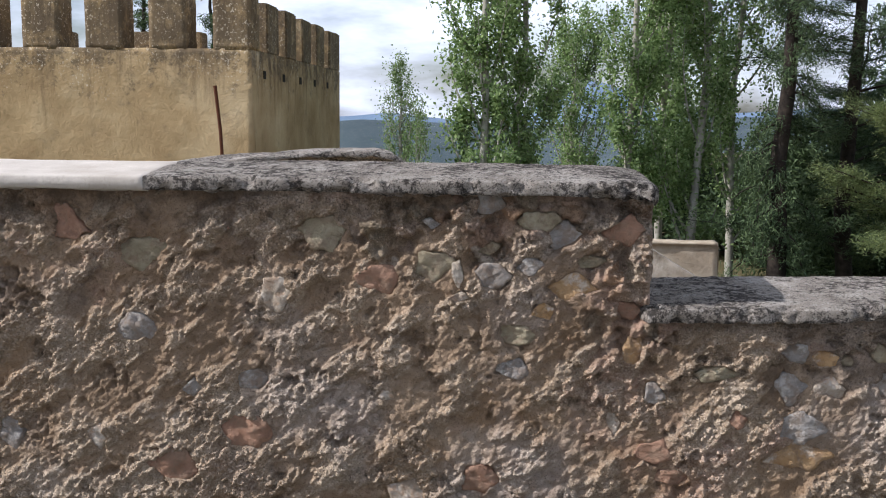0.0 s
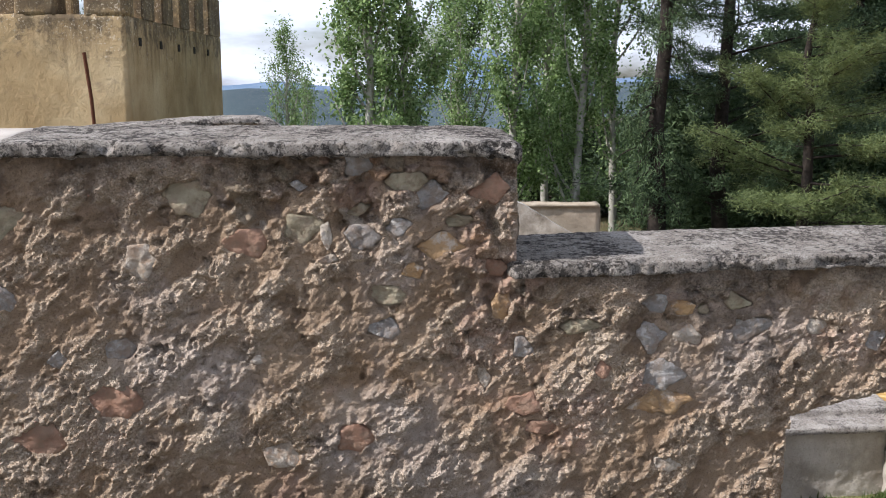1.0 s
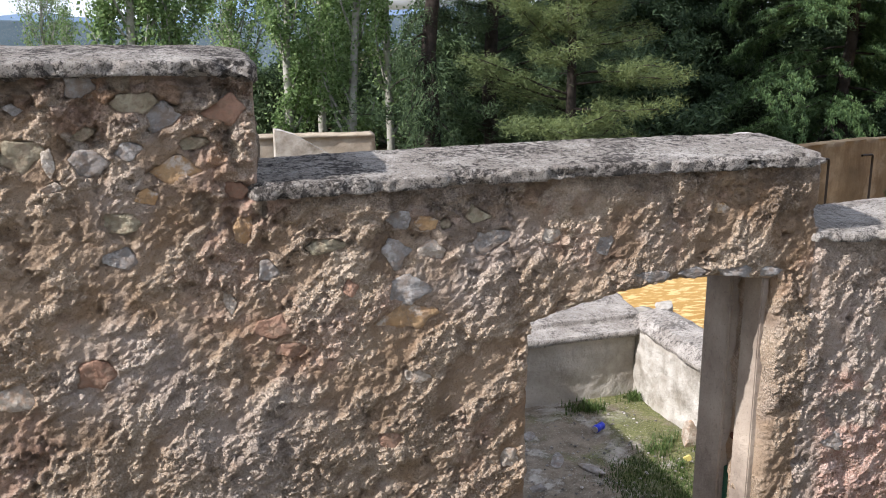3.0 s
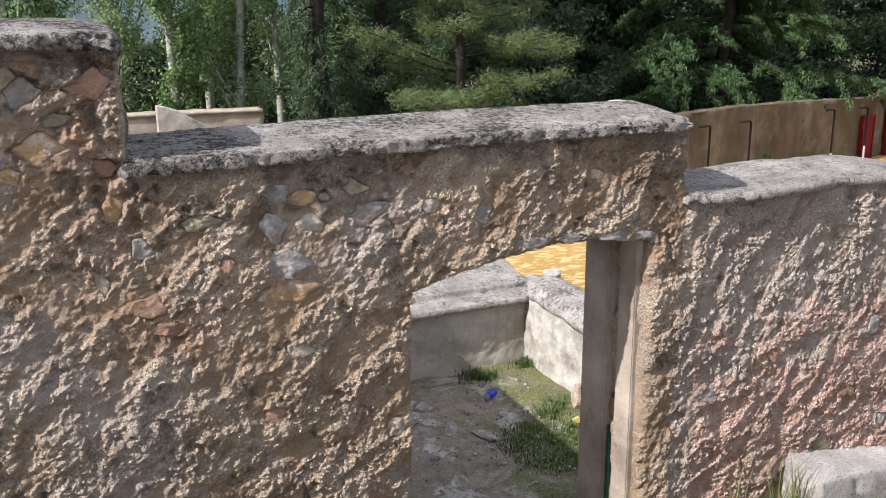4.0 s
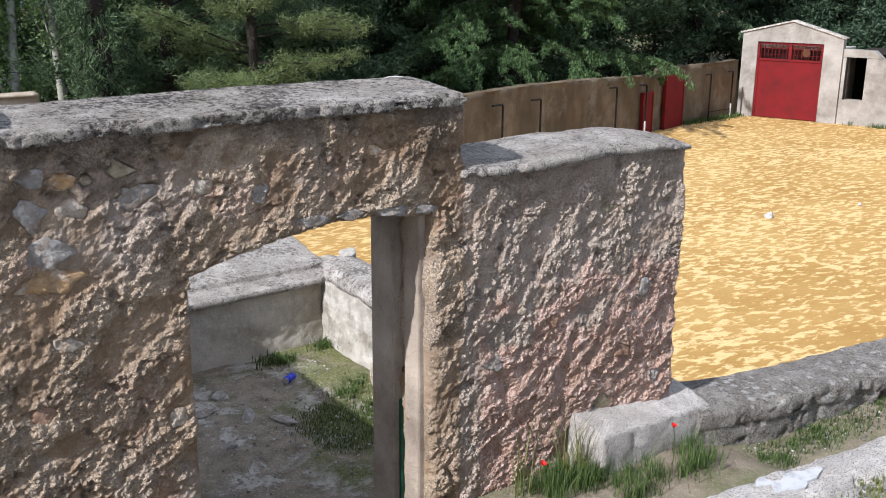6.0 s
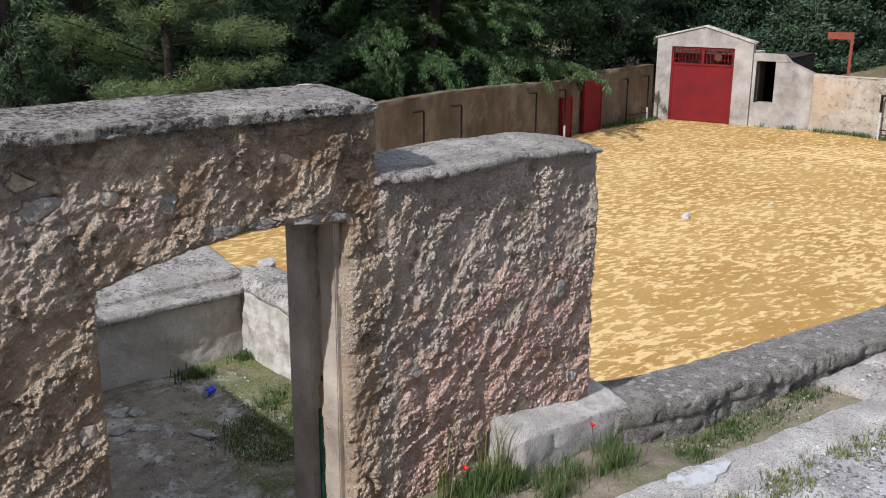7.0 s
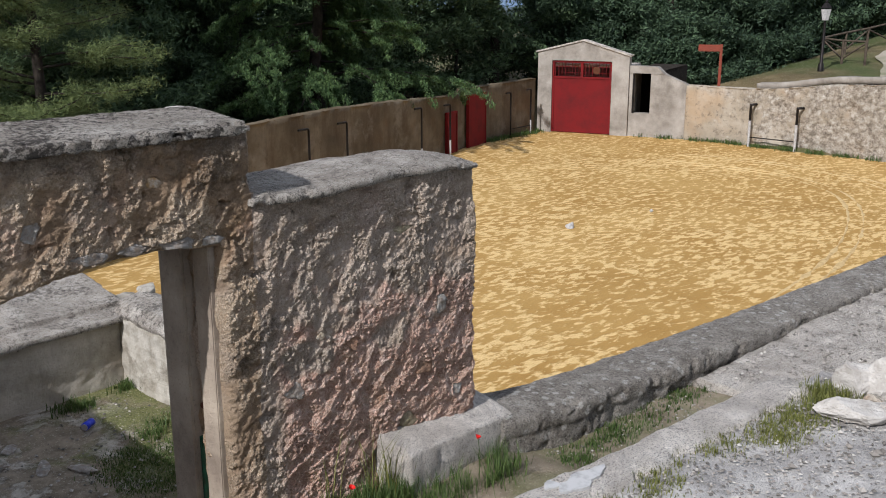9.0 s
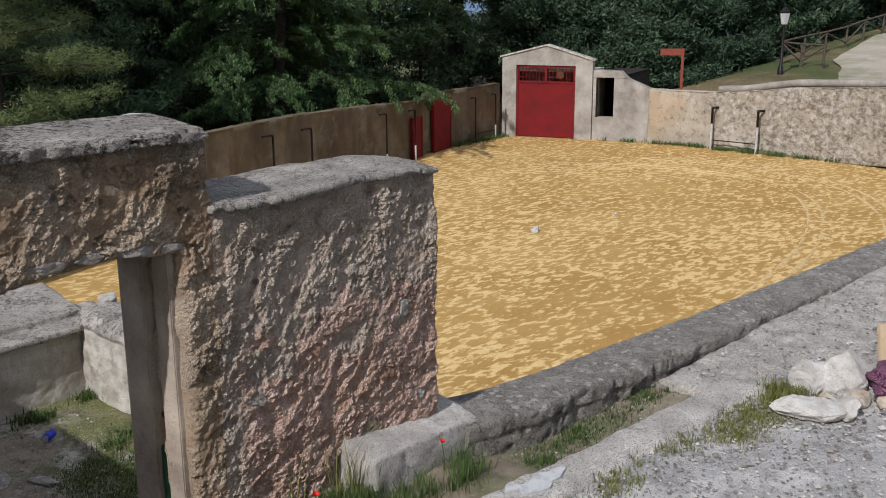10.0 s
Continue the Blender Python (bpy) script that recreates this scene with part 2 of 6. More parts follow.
def mat_rubble():
    """Rough gritty render over rubble: smooth brown trowelled coat, paler gritty coat, pinkish and grey patches, stones laid bare."""
    n = Nodes("rough_render")

    def attr(key):
        a = n.t.nodes.new("ShaderNodeAttribute")
        a.attribute_name = key
        return a.outputs["Fac"]

    xyz = n.t.nodes.new("ShaderNodeSeparateXYZ")
    n.link(n.world, xyz.inputs[0])
    grit = attr("gritty")
    smooth = n.ramp(n.noise(3.0, 8, 0.62), [(0.3, lin(128, 108, 87)), (0.5, lin(157, 134, 109)), (0.72, lin(182, 161, 136))])
    coarse = n.ramp(n.noise(2.6, 8, 0.66, offset=(4, 2, 1)), [(0.3, lin(146, 126, 103)), (0.5, lin(178, 156, 130)), (0.72, lin(208, 190, 166))])
    c = n.mix(grit, smooth, coarse)
    pink = n.band(n.noise(1.25, 5, 0.62, offset=(3, 1, 7)), 0.54, 0.66)
    pink_tone = n.ramp(n.noise(14, 6, 0.65), [(0.3, lin(160, 118, 100)), (0.5, lin(208, 168, 150)), (0.7, lin(232, 206, 192))])
    c = n.mix(n.math("MAXIMUM", n.math("MULTIPLY", pink, 0.5), n.math("MULTIPLY", attr("pink_coat"), 0.8)), c, pink_tone)
    pier = n.math("MULTIPLY", n.math("GREATER_THAN", xyz.outputs["X"], 3.28), n.math("SUBTRACT", 1.0, attr("pink_coat")))
    grey = n.math("MAXIMUM", n.math("MULTIPLY", n.band(n.noise(0.9, 6, 0.65, offset=(9, 4, 2)), 0.52, 0.64), 0.62), n.math("MULTIPLY", pier, 0.55))
    c = n.mix(grey, c, n.ramp(n.noise(9, 6, 0.65), [(0.3, lin(148, 135, 124)), (0.7, lin(214, 201, 188))]))
    ochre = n.band(n.noise(3.2, 5, 0.6, offset=(6, 6, 1)), 0.56, 0.68)
    c = n.mix(n.math("MULTIPLY", ochre, 0.32), c, lin(160, 124, 84))
    cell = attr("stone_tone")
    stone = n.ramp(cell, [(0.0, lin(140, 130, 122)), (0.2, lin(164, 152, 128)), (0.4, lin(178, 146, 120)), (0.55, lin(128, 114, 104)), (0.7, lin(176, 134, 96)), (0.85, lin(204, 192, 174)), (1.0, lin(164, 120, 98))])
    stone = n.mix(n.math("MULTIPLY", n.band(n.noise(18, 6, 0.66), 0.46, 0.64), 0.5), stone, smooth)
    c = n.mix(n.math("MULTIPLY", attr("bare_stone"), 0.75), c, stone)
    grains = n.voronoi(88.0)
    fine = n.noise(150, 4, 0.65)
    c = n.mix(n.math("MULTIPLY", n.math("MULTIPLY", n.ramp(grains, [(0.25, (1, 1, 1, 1)), (0.6, (0, 0, 0, 1))]), grit), 0.4), c, lin(226, 208, 186))
    c = n.mix(n.math("MULTIPLY", n.band(fine, 0.55, 0.66), 0.5), c, lin(76, 62, 52))
    dark = n.band(n.noise(5, 8, 0.74, offset=(1, 5, 3)), 0.55, 0.67)
    c = n.mix(n.math("MULTIPLY", dark, 0.45), c, lin(78, 63, 52))
    lichen = n.noise(3.4, 8, 0.74, offset=(2, 6, 9))
    run = n.math("MULTIPLY", n.math("SUBTRACT", xyz.outputs["Z"], n.math("ADD", 2.42, n.math("MULTIPLY", n.math("LESS_THAN", xyz.outputs["X"], 0.64), 0.5))), 0.5)
    run = n.math("MINIMUM", n.math("MAXIMUM", run, -0.25), 0.1)
    c = n.mix(n.math("MULTIPLY", n.band(n.math("ADD", lichen, run), 0.5, 0.62), 0.5), c, lin(64, 55, 48))
    beads = n.math("MULTIPLY", n.math("SUBTRACT", 1.0, grains), n.math("ADD", n.math("MULTIPLY", grit, 0.85), 0.15))
    return n.finish(c, 0.95, [(n.noise(45, 6, 0.78), 1.0, 0.018), (beads, 1.0, 0.016), (fine, 1.0, 0.007)], spec=0.1)


def mat_coping(name="lichened_cement", black_at=0.5, black=0.85, lift=0, cracks=0.7):
    """Old cement coping, grey with black and white lichen."""
    n = Nodes(name)
    base = n.ramp(n.noise(5, 8, 0.68), [(0.28, lin(128 + lift, 119 + lift, 108 + lift)), (0.5, lin(162 + lift, 153 + lift, 141 + lift)), (0.72, lin(198 + lift, 190 + lift, 178 + lift))])
    white = n.band(n.noise(38, 5, 0.7, offset=(2, 2, 2)), 0.55, 0.62)
    c = n.mix(n.math("MULTIPLY", white, 0.45), base, lin(212, 206, 196))
    where = n.noise(3.2, 6, 0.65, offset=(5, 5, 5))
    dark = n.band(n.math("ADD", n.noise(30, 8, 0.78, offset=(7, 1, 4)), n.math("MULTIPLY", n.math("SUBTRACT", where, 0.5), 0.5)), black_at, black_at + 0.07)
    c = n.mix(n.math("MULTIPLY", dark, black), c, lin(50, 46, 43))
    c = n.mix(n.math("MULTIPLY", n.band(n.noise(140, 3, 0.6, offset=(1, 9, 4)), 0.53, 0.62), 0.6), c, lin(56, 52, 48))
    crack = n.math("ABSOLUTE", n.math("SUBTRACT", n.noise(6.5, 7, 0.62, offset=(3, 2, 8), distort=0.4), 0.5))
    line = n.ramp(crack, [(0.0, (1, 1, 1, 1)), (0.016, (0, 0, 0, 1))])
    c = n.mix(n.math("MULTIPLY", line, cracks), c, lin(40, 36, 33))
    return n.finish(c, 0.95, [(n.math("MULTIPLY", line, -1.0), cracks, 0.012), (n.noise(34, 8, 0.8), 1.0, 0.02), (n.noise(130, 4, 0.7), 1.0, 0.012)], spec=0.1)


def mat_ledge():
    """Dark weathered cement with round pale lichen spots."""
    n = Nodes("ledge_cement")
    c = n.ramp(n.noise(6, 8, 0.7), [(0.28, lin(112, 105, 96)), (0.5, lin(152, 144, 133)), (0.74, lin(194, 186, 174))])
    n1 = n.voronoi(11.0)
    patch = n.band(n.noise(2.2, 5, 0.65, offset=(4, 4, 7)), 0.4, 0.54)
    spot = n.math("MULTIPLY", n.ramp(n.math("ADD", n1, n.math("MULTIPLY", n.noise(40, 4, 0.7), 0.35)), [(0.42, (1, 1, 1, 1)), (0.5, (0, 0, 0, 1))]), patch)
    c = n.mix(n.math("MULTIPLY", spot, 0.8), c, lin(206, 201, 192))
    c = n.mix(n.math("MULTIPLY", n.band(n.noise(34, 7, 0.78, offset=(7, 1, 4)), 0.52, 0.6), 0.6), c, lin(52, 48, 45))
    c = n.mix(n.math("MULTIPLY", n.band(n.noise(55, 6, 0.78, offset=(1, 9, 4)), 0.53, 0.6), 0.6), c, lin(196, 190, 180))
    c = n.mix(n.math("MULTIPLY", n.band(n.noise(90, 4, 0.7, offset=(6, 2, 4)), 0.53, 0.6), 0.6), c, lin(48, 44, 40))
    return n.finish(c, 0.95, [(n.noise(22, 8, 0.8), 1.0, 0.035), (n.noise(110, 4, 0.7), 1.0, 0.014)], spec=0.1)


def mat_cement(name, lo, hi, scale=4.0, stain=lin(96, 88, 80), amount=0.4, bump=0.4):
    n = Nodes(name)
    c = n.ramp(n.noise(scale, 7, 0.6), [(0.3, lo), (0.7, hi)])
    s = n.band(n.noise(scale * 0.6, 6, 0.7, offset=(4, 8, 1)), 0.48, 0.68)
    c = n.mix(n.math("MULTIPLY", s, amount), c, stain)
    c = n.mix(n.math("MULTIPLY", n.band(n.noise(60, 3, 0.6), 0.58, 0.7), 0.35), c, stain)
    return n.finish(c, 0.93, [(n.noise(18, 7, 0.65), bump, 0.02), (n.noise(90, 4), bump * 0.8, 0.004)], spec=0.15)


def mat_sand():
    """Yellow sand: damp darker ground with many small dry light scuffs, drier and paler in broad patches."""
    n = Nodes("arena_sand")
    scuff = n.noise(6.6, 3, 0.5, stretch=(0.72, 1.5, 1), turn=(0, 0, 42), distort=0.35)
    fine = n.noise(45, 4, 0.6)
    dark = n.ramp(n.noise(0.5, 5), [(0.3, lin(158, 122, 66)), (0.7, lin(178, 144, 86))])
    light = n.ramp(fine, [(0.3, lin(202, 168, 108)), (0.7, lin(220, 191, 138))])
    big = n.noise(0.16, 5, 0.6, offset=(5, 2, 0))
    edge = n.math("ADD", n.math("ADD", scuff, n.math("MULTIPLY", n.math("SUBTRACT", fine, 0.5), 0.12)), n.math("MULTIPLY", n.math("SUBTRACT", big, 0.5), 0.3))
    c = n.mix(n.band(edge, 0.50, 0.6), dark, light)
    c = n.mix(n.math("MULTIPLY", n.band(n.noise(90, 2, 0.6, offset=(3, 3, 3)), 0.6, 0.7), 0.35), c, lin(120, 90, 48))
    return n.finish(c, 0.95, [(scuff, 0.6, 0.05), (fine, 0.6, 0.014)], spec=0.1)


def mat_earth(name, lo, hi, moss, amount=0.5, scale=2.0):
    n = Nodes(name)
    c = n.ramp(n.noise(scale * 3, 7, 0.65), [(0.3, lo), (0.7, hi)])
    m = n.band(n.noise(scale * 0.5, 6, 0.65, offset=(3, 3, 3)), 0.44, 0.6)
    c = n.mix(n.math("MULTIPLY", m, amount), c, n.ramp(n.noise(50, 4), [(0.3, moss), (0.7, tuple(x * 1.9 for x in moss[:3]) + (1,))]))
    c = n.mix(n.math("MULTIPLY", n.band(n.noise(70, 3, 0.6), 0.6, 0.68), 0.5), c, lin(186, 176, 160))
    return n.finish(c, 0.96, [(n.noise(20, 7, 0.7), 0.8, 0.03)], spec=0.1)


def mat_yard():
    """Trodden earth over old cement: flaked pale screed, brown dirt, moss."""
    n = Nodes("yard_earth")
    c = n.ramp(n.noise(7, 7, 0.66), [(0.3, lin(108, 97, 82)), (0.7, lin(158, 145, 126))])
    screed = n.band(n.noise(2.4, 8, 0.72, offset=(2, 7, 3), distort=0.3), 0.51, 0.56)
    c = n.mix(n.math("MULTIPLY", screed, 0.85), c, n.ramp(n.noise(16, 6, 0.66), [(0.3, lin(156, 147, 134)), (0.7, lin(206, 198, 184))]))
    xyz = n.t.nodes.new("ShaderNodeSeparateXYZ")
    n.link(n.world, xyz.inputs[0])
    east = n.math("MULTIPLY", n.math("SUBTRACT", xyz.outputs["X"], 3.2), 0.22)
    east = n.math("MINIMUM", n.math("MAXIMUM", east, -0.14), 0.12)
    moss = n.band(n.math("ADD", n.noise(1.9, 7, 0.68, offset=(3, 3, 3)), east), 0.5, 0.62)
    c = n.mix(n.math("MULTIPLY", moss, 0.8), c, n.ramp(n.noise(50, 4), [(0.3, lin(70, 78, 36)), (0.7, lin(122, 126, 74))]))
    c = n.mix(n.math("MULTIPLY", n.band(n.noise(60, 3, 0.6, offset=(8, 2, 2)), 0.6, 0.68), 0.6), c, lin(196, 188, 172))
    return n.finish(c, 0.96, [(screed, 0.6, 0.02), (n.noise(22, 7, 0.72), 0.9, 0.03)], spec=0.1)


def mat_leaf(name, dark, light, rough=0.55, glow=0.25):
    n = Nodes(name)
    c = n.ramp(n.island(), [(0.0, dark), (0.6, tuple((a + b) / 2 for a, b in zip(dark, light))), (1.0, light)])
    c = n.mix(n.math("MULTIPLY", n.noise(0.5, 3), 0.4), c, dark)
    c = n.mix(n.math("MULTIPLY", n.object_random(), 0.4), c, dark)
    n.finish(c, rough, spec=0.3)
    tr = n.t.nodes.new("ShaderNodeBsdfTranslucent")
    n.link(c, tr.inputs["Color"])
    mx = n.t.nodes.new("ShaderNodeMixShader")
    mx.inputs["Fac"].default_value = glow
    out = n.t.nodes["Material Output"]
    n.link(n.bsdf.outputs["BSDF"], mx.inputs[1])
    n.link(tr.outputs["BSDF"], mx.inputs[2])
    n.link(mx.outputs["Shader"], out.inputs["Surface"])
    return n.mat


def mat_plain(name, color, rough=0.6, metal=0.0, wear=None, amount=0.3, scale=8.0):
    n = Nodes(name)
    w = wear or tuple(x * 0.6 for x in color[:3]) + (1,)
    c = n.mix(n.math("MULTIPLY", n.band(n.noise(scale, 6, 0.65), 0.45, 0.7), amount), color, w)
    return n.finish(c, rough, [(n.noise(60, 4), 0.25, 0.004)], metal=metal)


def mat_tower():
    """Ochre lime render, run with dark rain streaks, sooty and lichened towards the battlements."""
    n = Nodes("ochre_render")
    c = n.ramp(n.noise(0.7, 8, 0.64), [(0.28, lin(146, 122, 86)), (0.5, lin(176, 152, 112)), (0.74, lin(200, 180, 142))])
    xyz = n.t.nodes.new("ShaderNodeSeparateXYZ")
    n.link(n.world, xyz.inputs[0])
    top = n.math("MINIMUM", n.math("MAXIMUM", n.math("MULTIPLY", n.math("SUBTRACT", xyz.outputs["Z"], 3.9), 0.2), -0.2), 0.17)
    streak = n.band(n.math("ADD", n.noise(2.0, 7, 0.7, stretch=(1, 1.6, 0.14), offset=(2, 3, 0)), n.math("MULTIPLY", top, 0.6)), 0.5, 0.64)
    c = n.mix(n.math("MULTIPLY", streak, 0.6), c, lin(98, 82, 62))
    grey = n.band(n.noise(1.6, 8, 0.74, offset=(7, 7, 7)), 0.56, 0.68)
    c = n.mix(n.math("MULTIPLY", grey, 0.5), c, lin(116, 104, 86))
    soot = n.band(n.math("ADD", n.noise(3.0, 8, 0.76, offset=(4, 9, 1)), top), 0.54, 0.66)
    c = n.mix(n.math("MULTIPLY", soot, 0.65), c, lin(76, 68, 58))
    spots = n.math("MULTIPLY", n.band(n.noise(22, 4, 0.65), 0.58, 0.64), n.band(n.math("ADD", n.noise(1.2, 5, 0.6, offset=(1, 2, 8)), top), 0.5, 0.62))
    c = n.mix(n.math("MULTIPLY", spots, 0.75), c, lin(208, 196, 172))
    return n.finish(c, 0.94, [(n.noise(10, 8, 0.7), 0.7, 0.04)], spec=0.12)


def mat_ring_rubble():
    """Pale render, fallen away in places from small rubble with deep dark joints."""
    n = Nodes("ring_rubble")
    c = n.ramp(n.noise(0.8, 8, 0.66), [(0.28, lin(128, 117, 100)), (0.5, lin(160, 149, 131)), (0.74, lin(184, 175, 160))])
    ochre = n.band(n.noise(0.7, 5, 0.6, offset=(3, 8, 2)), 0.52, 0.66)
    c = n.mix(n.math("MULTIPLY", ochre, 0.45), c, lin(176, 146, 110))
    xyz = n.t.nodes.new("ShaderNodeSeparateXYZ")
    n.link(n.world, xyz.inputs[0])
    south = n.math("MINIMUM", n.math("MAXIMUM", n.math("MULTIPLY", n.math("SUBTRACT", 15.6, xyz.outputs["Y"]), 0.06), -0.12), 0.16)
    zone = n.band(n.math("ADD", n.noise(1.3, 8, 0.7, offset=(1, 1, 5)), south), 0.52, 0.62)
    chunks = n.noise(5, 8, 0.76, stretch=(1, 1, 1.3), offset=(2, 4, 4))
    stone = n.ramp(chunks, [(0.38, lin(60, 52, 45)), (0.45, lin(126, 115, 103)), (0.52, lin(172, 163, 150)), (0.62, lin(210, 205, 195))])
    c = n.mix(n.math("MULTIPLY", zone, 0.6), c, stone)
    c = n.mix(n.math("MULTIPLY", n.band(n.noise(6, 9, 0.8, offset=(5, 5, 2)), 0.53, 0.62), 0.6), c, lin(80, 71, 62))
    run = n.band(n.noise(2.2, 6, 0.7, stretch=(1, 1, 0.2), offset=(8, 1, 3)), 0.54, 0.7)
    c = n.mix(n.math("MULTIPLY", run, 0.4), c, lin(104, 94, 82))
    return n.finish(c, 0.95, [(n.mix(zone, (0.5, 0.5, 0.5, 1), chunks), 1.0, 0.08), (n.noise(25, 6, 0.7), 0.8, 0.02)], spec=0.1)


def mat_ring_render():
    """Stained olive-brown render in old lifts, run with damp."""
    n = Nodes("ring_wall_render")
    c = n.ramp(n.noise(0.9, 8, 0.64), [(0.28, lin(80, 70, 55)), (0.5, lin(106, 94, 76)), (0.74, lin(134, 121, 101))])
    run = n.band(n.noise(1.5, 7, 0.7, stretch=(1, 1, 0.16), offset=(2, 3, 0)), 0.48, 0.66)
    c = n.mix(n.math("MULTIPLY", run, 0.6), c, lin(78, 62, 46))
    pale = n.band(n.noise(1.1, 6, 0.68, offset=(6, 1, 4)), 0.54, 0.66)
    c = n.mix(n.math("MULTIPLY", pale, 0.4), c, lin(148, 138, 122))
    rust = n.band(n.noise(0.7, 5, 0.6, offset=(9, 9, 1)), 0.56, 0.68)
    c = n.mix(n.math("MULTIPLY", rust, 0.35), c, lin(112, 86, 60))
    c = n.mix(n.math("MULTIPLY", n.band(n.noise(24, 5, 0.7), 0.57, 0.68), 0.4), c, lin(66, 56, 46))
    return n.finish(c, 0.94, [(n.noise(12, 7, 0.68), 0.7, 0.03)], spec=0.12)


M_RUBBLE = mat_rubble()
M_COPING = mat_coping(lift=10)
M_LEDGE = mat_ledge()
M_SAND = mat_sand()
M_JAMB = mat_cement("jamb_cement", lin(138, 124, 110), lin(176, 162, 144), 3.0, lin(92, 80, 70), 0.5, 0.7)
M_WHITEWASH = mat_cement("old_whitewash", lin(152, 144, 130), lin(196, 190, 178), 5.5, lin(104, 96, 82), 0.8, 0.9)
M_WHITECOPE = mat_cement("painted_coping", lin(172, 164, 152), lin(200, 193, 182), 3.0, lin(150, 140, 126), 0.5, 0.3)
M_LOWWALL = mat_cement("yard_plaster", lin(152, 144, 131), lin(196, 189, 176), 2.6, lin(112, 104, 92), 0.6, 0.8)
M_BLOCK = mat_cement("block_wall", lin(150, 135, 114), lin(186, 172, 150), 3.0, lin(112, 98, 80), 0.5, 0.6)
M_TOWER = mat_tower()
M_RING = mat_ring_render()
M_RINGSTONE = mat_ring_rubble()
M_HUT = mat_cement("hut_plaster", lin(128, 121, 111), lin(172, 165, 155), 1.8, lin(94, 86, 76), 0.65, 0.7)
M_RED = mat_plain("red_paint", lin(108, 11, 13), 0.75, 0, lin(66, 12, 12), 0.6, 1.6)
M_DARKMETAL = mat_plain("dark_iron", lin(40, 36, 34), 0.5, 0.6)
M_RUST = mat_plain("rusty_iron", lin(96, 58, 38), 0.8, 0.3, lin(60, 36, 26), 0.6, 20)
M_WHITEPAINT = mat_plain("white_paint", lin(180, 178, 174), 0.5, 0, lin(110, 106, 100), 0.6, 20)
M_YARD = mat_yard()
M_PASSAGE = mat_earth("passage_earth", lin(110, 98, 82), lin(150, 138, 118), lin(74, 84, 40), 0.6)
M_ASPHALT = mat_earth("worn_asphalt", lin(138, 134, 129), lin(198, 193, 186), lin(94, 92, 89), 0.45, 1.6)
M_YARDCOPE = mat_coping("yard_cement", 0.52, 0.65, 22, 0.2)
M_SLAB = mat_coping("concrete_slab", 0.54, 0.5, 30, 0.12)
M_KERB = mat_coping("kerb_cement", 0.57, 0.4, 50, 0.1)
M_GROUND = mat_earth("hill_ground", lin(80, 70, 50), lin(118, 106, 78), lin(54, 66, 34), 0.8, 0.3)
M_BARK = mat_cement("bark", lin(36, 32, 28), lin(64, 57, 50), 8, lin(24, 21, 18), 0.5, 0.8)
M_PALEBARK = mat_cement("pale_bark", lin(138, 135, 122), lin(180, 177, 164), 6, lin(80, 76, 66), 0.4, 0.5)
M_POPLAR = mat_leaf("poplar_leaf", lin(88, 114, 62), lin(194, 216, 150), 0.5, 0.55)
M_PINE = mat_leaf("pine_needle", lin(42, 60, 38), lin(114, 134, 90), 0.7, 0.2)
M_PINELIGHT = mat_leaf("young_pine_needle", lin(74, 88, 52), lin(152, 164, 102), 0.6, 0.3)
M_CEDAR = mat_leaf("cedar_needle", lin(60, 84, 50), lin(138, 164, 100), 0.6, 0.35)
M_CYPRESS = mat_leaf("cypress_scale", lin(38, 55, 40), lin(98, 120, 86), 0.7, 0.18)
M_GRASS = mat_leaf("grass_blade", lin(56, 76, 34), lin(116, 134, 74), 0.6, 0.3)
M_DRYGRASS = mat_leaf("dry_grass_blade", lin(88, 94, 44), lin(150, 148, 84), 0.7, 0.3)


# ---- ground ----
def ease(v, a, b):
    s = np.clip((v - a) / (b - a), 0, 1)
    return s * s * (3 - 2 * s)


def ground_height(x, y):
    """The lie of the land round the ring: level under it, a bank to the east, falling away to the north."""
    z = np.full(np.shape(x), -1.62)
    r = np.hypot(x, y)
    z = z - 9.0 * ease(y, 34, 130) * (1 - ease(x, 20, 60)) - 14.0 * ease(r, 150, 500)
    shift = 4.5 * ease(y, 15.4, 16.4)
    bank = ease(x - shift, 29.6, 30.6) * (1 - ease(y, 17, 26))
    z = z + bank * (2.0 + 0.1 * np.clip(x - 36, -6, 60))
    z = z + 0.9 * ease(y, 23.2, 26) * (1 - ease(y, 34, 60))
    p = np.stack([np.ravel(x), np.ravel(y), np.zeros(np.size(x))], 1)
    z = z + ((fbm(p, 4.0, 4, 3) * 0.25).reshape(np.shape(x))) * ease(r, 24, 40)
    return z


def build_ground():
    half = np.concatenate([np.arange(0, 60, 1.0), 60 * 1.12 ** np.arange(0, 33)])
    axis = np.concatenate([-half[:0:-1], half])
    X, Y = np.meshgrid(axis + 10, axis + 10, indexing="ij")
    Z = ground_height(X, Y)
    V = np.stack([X, Y, Z], 2).reshape(-1, 3)
    ob = raw("ground", V, grid_faces(len(axis), len(axis)), M_GROUND)
    return tagged(ob, "dry grassy hillside earth reaching to the horizon", "ground", kind="structure")


build_ground()

LEFT_RING = [(-3, 12.4), (2, 14.2), (6, 15.6), (11, 17.1), (15.3, 18.5), (18.8, 19.8), (22.3, 21.0), (24.4, 21.7), (27.45, 22.2)]
RIGHT_RING = [(29.22, 17.15), (29.4, 16.5), (29.62, 14.9), (29.66, 13.3), (29.45, 11.3), (29.1, 9.3), (28.2, 7.2), (26.0, 5.6)]
FLOOR = -1.43


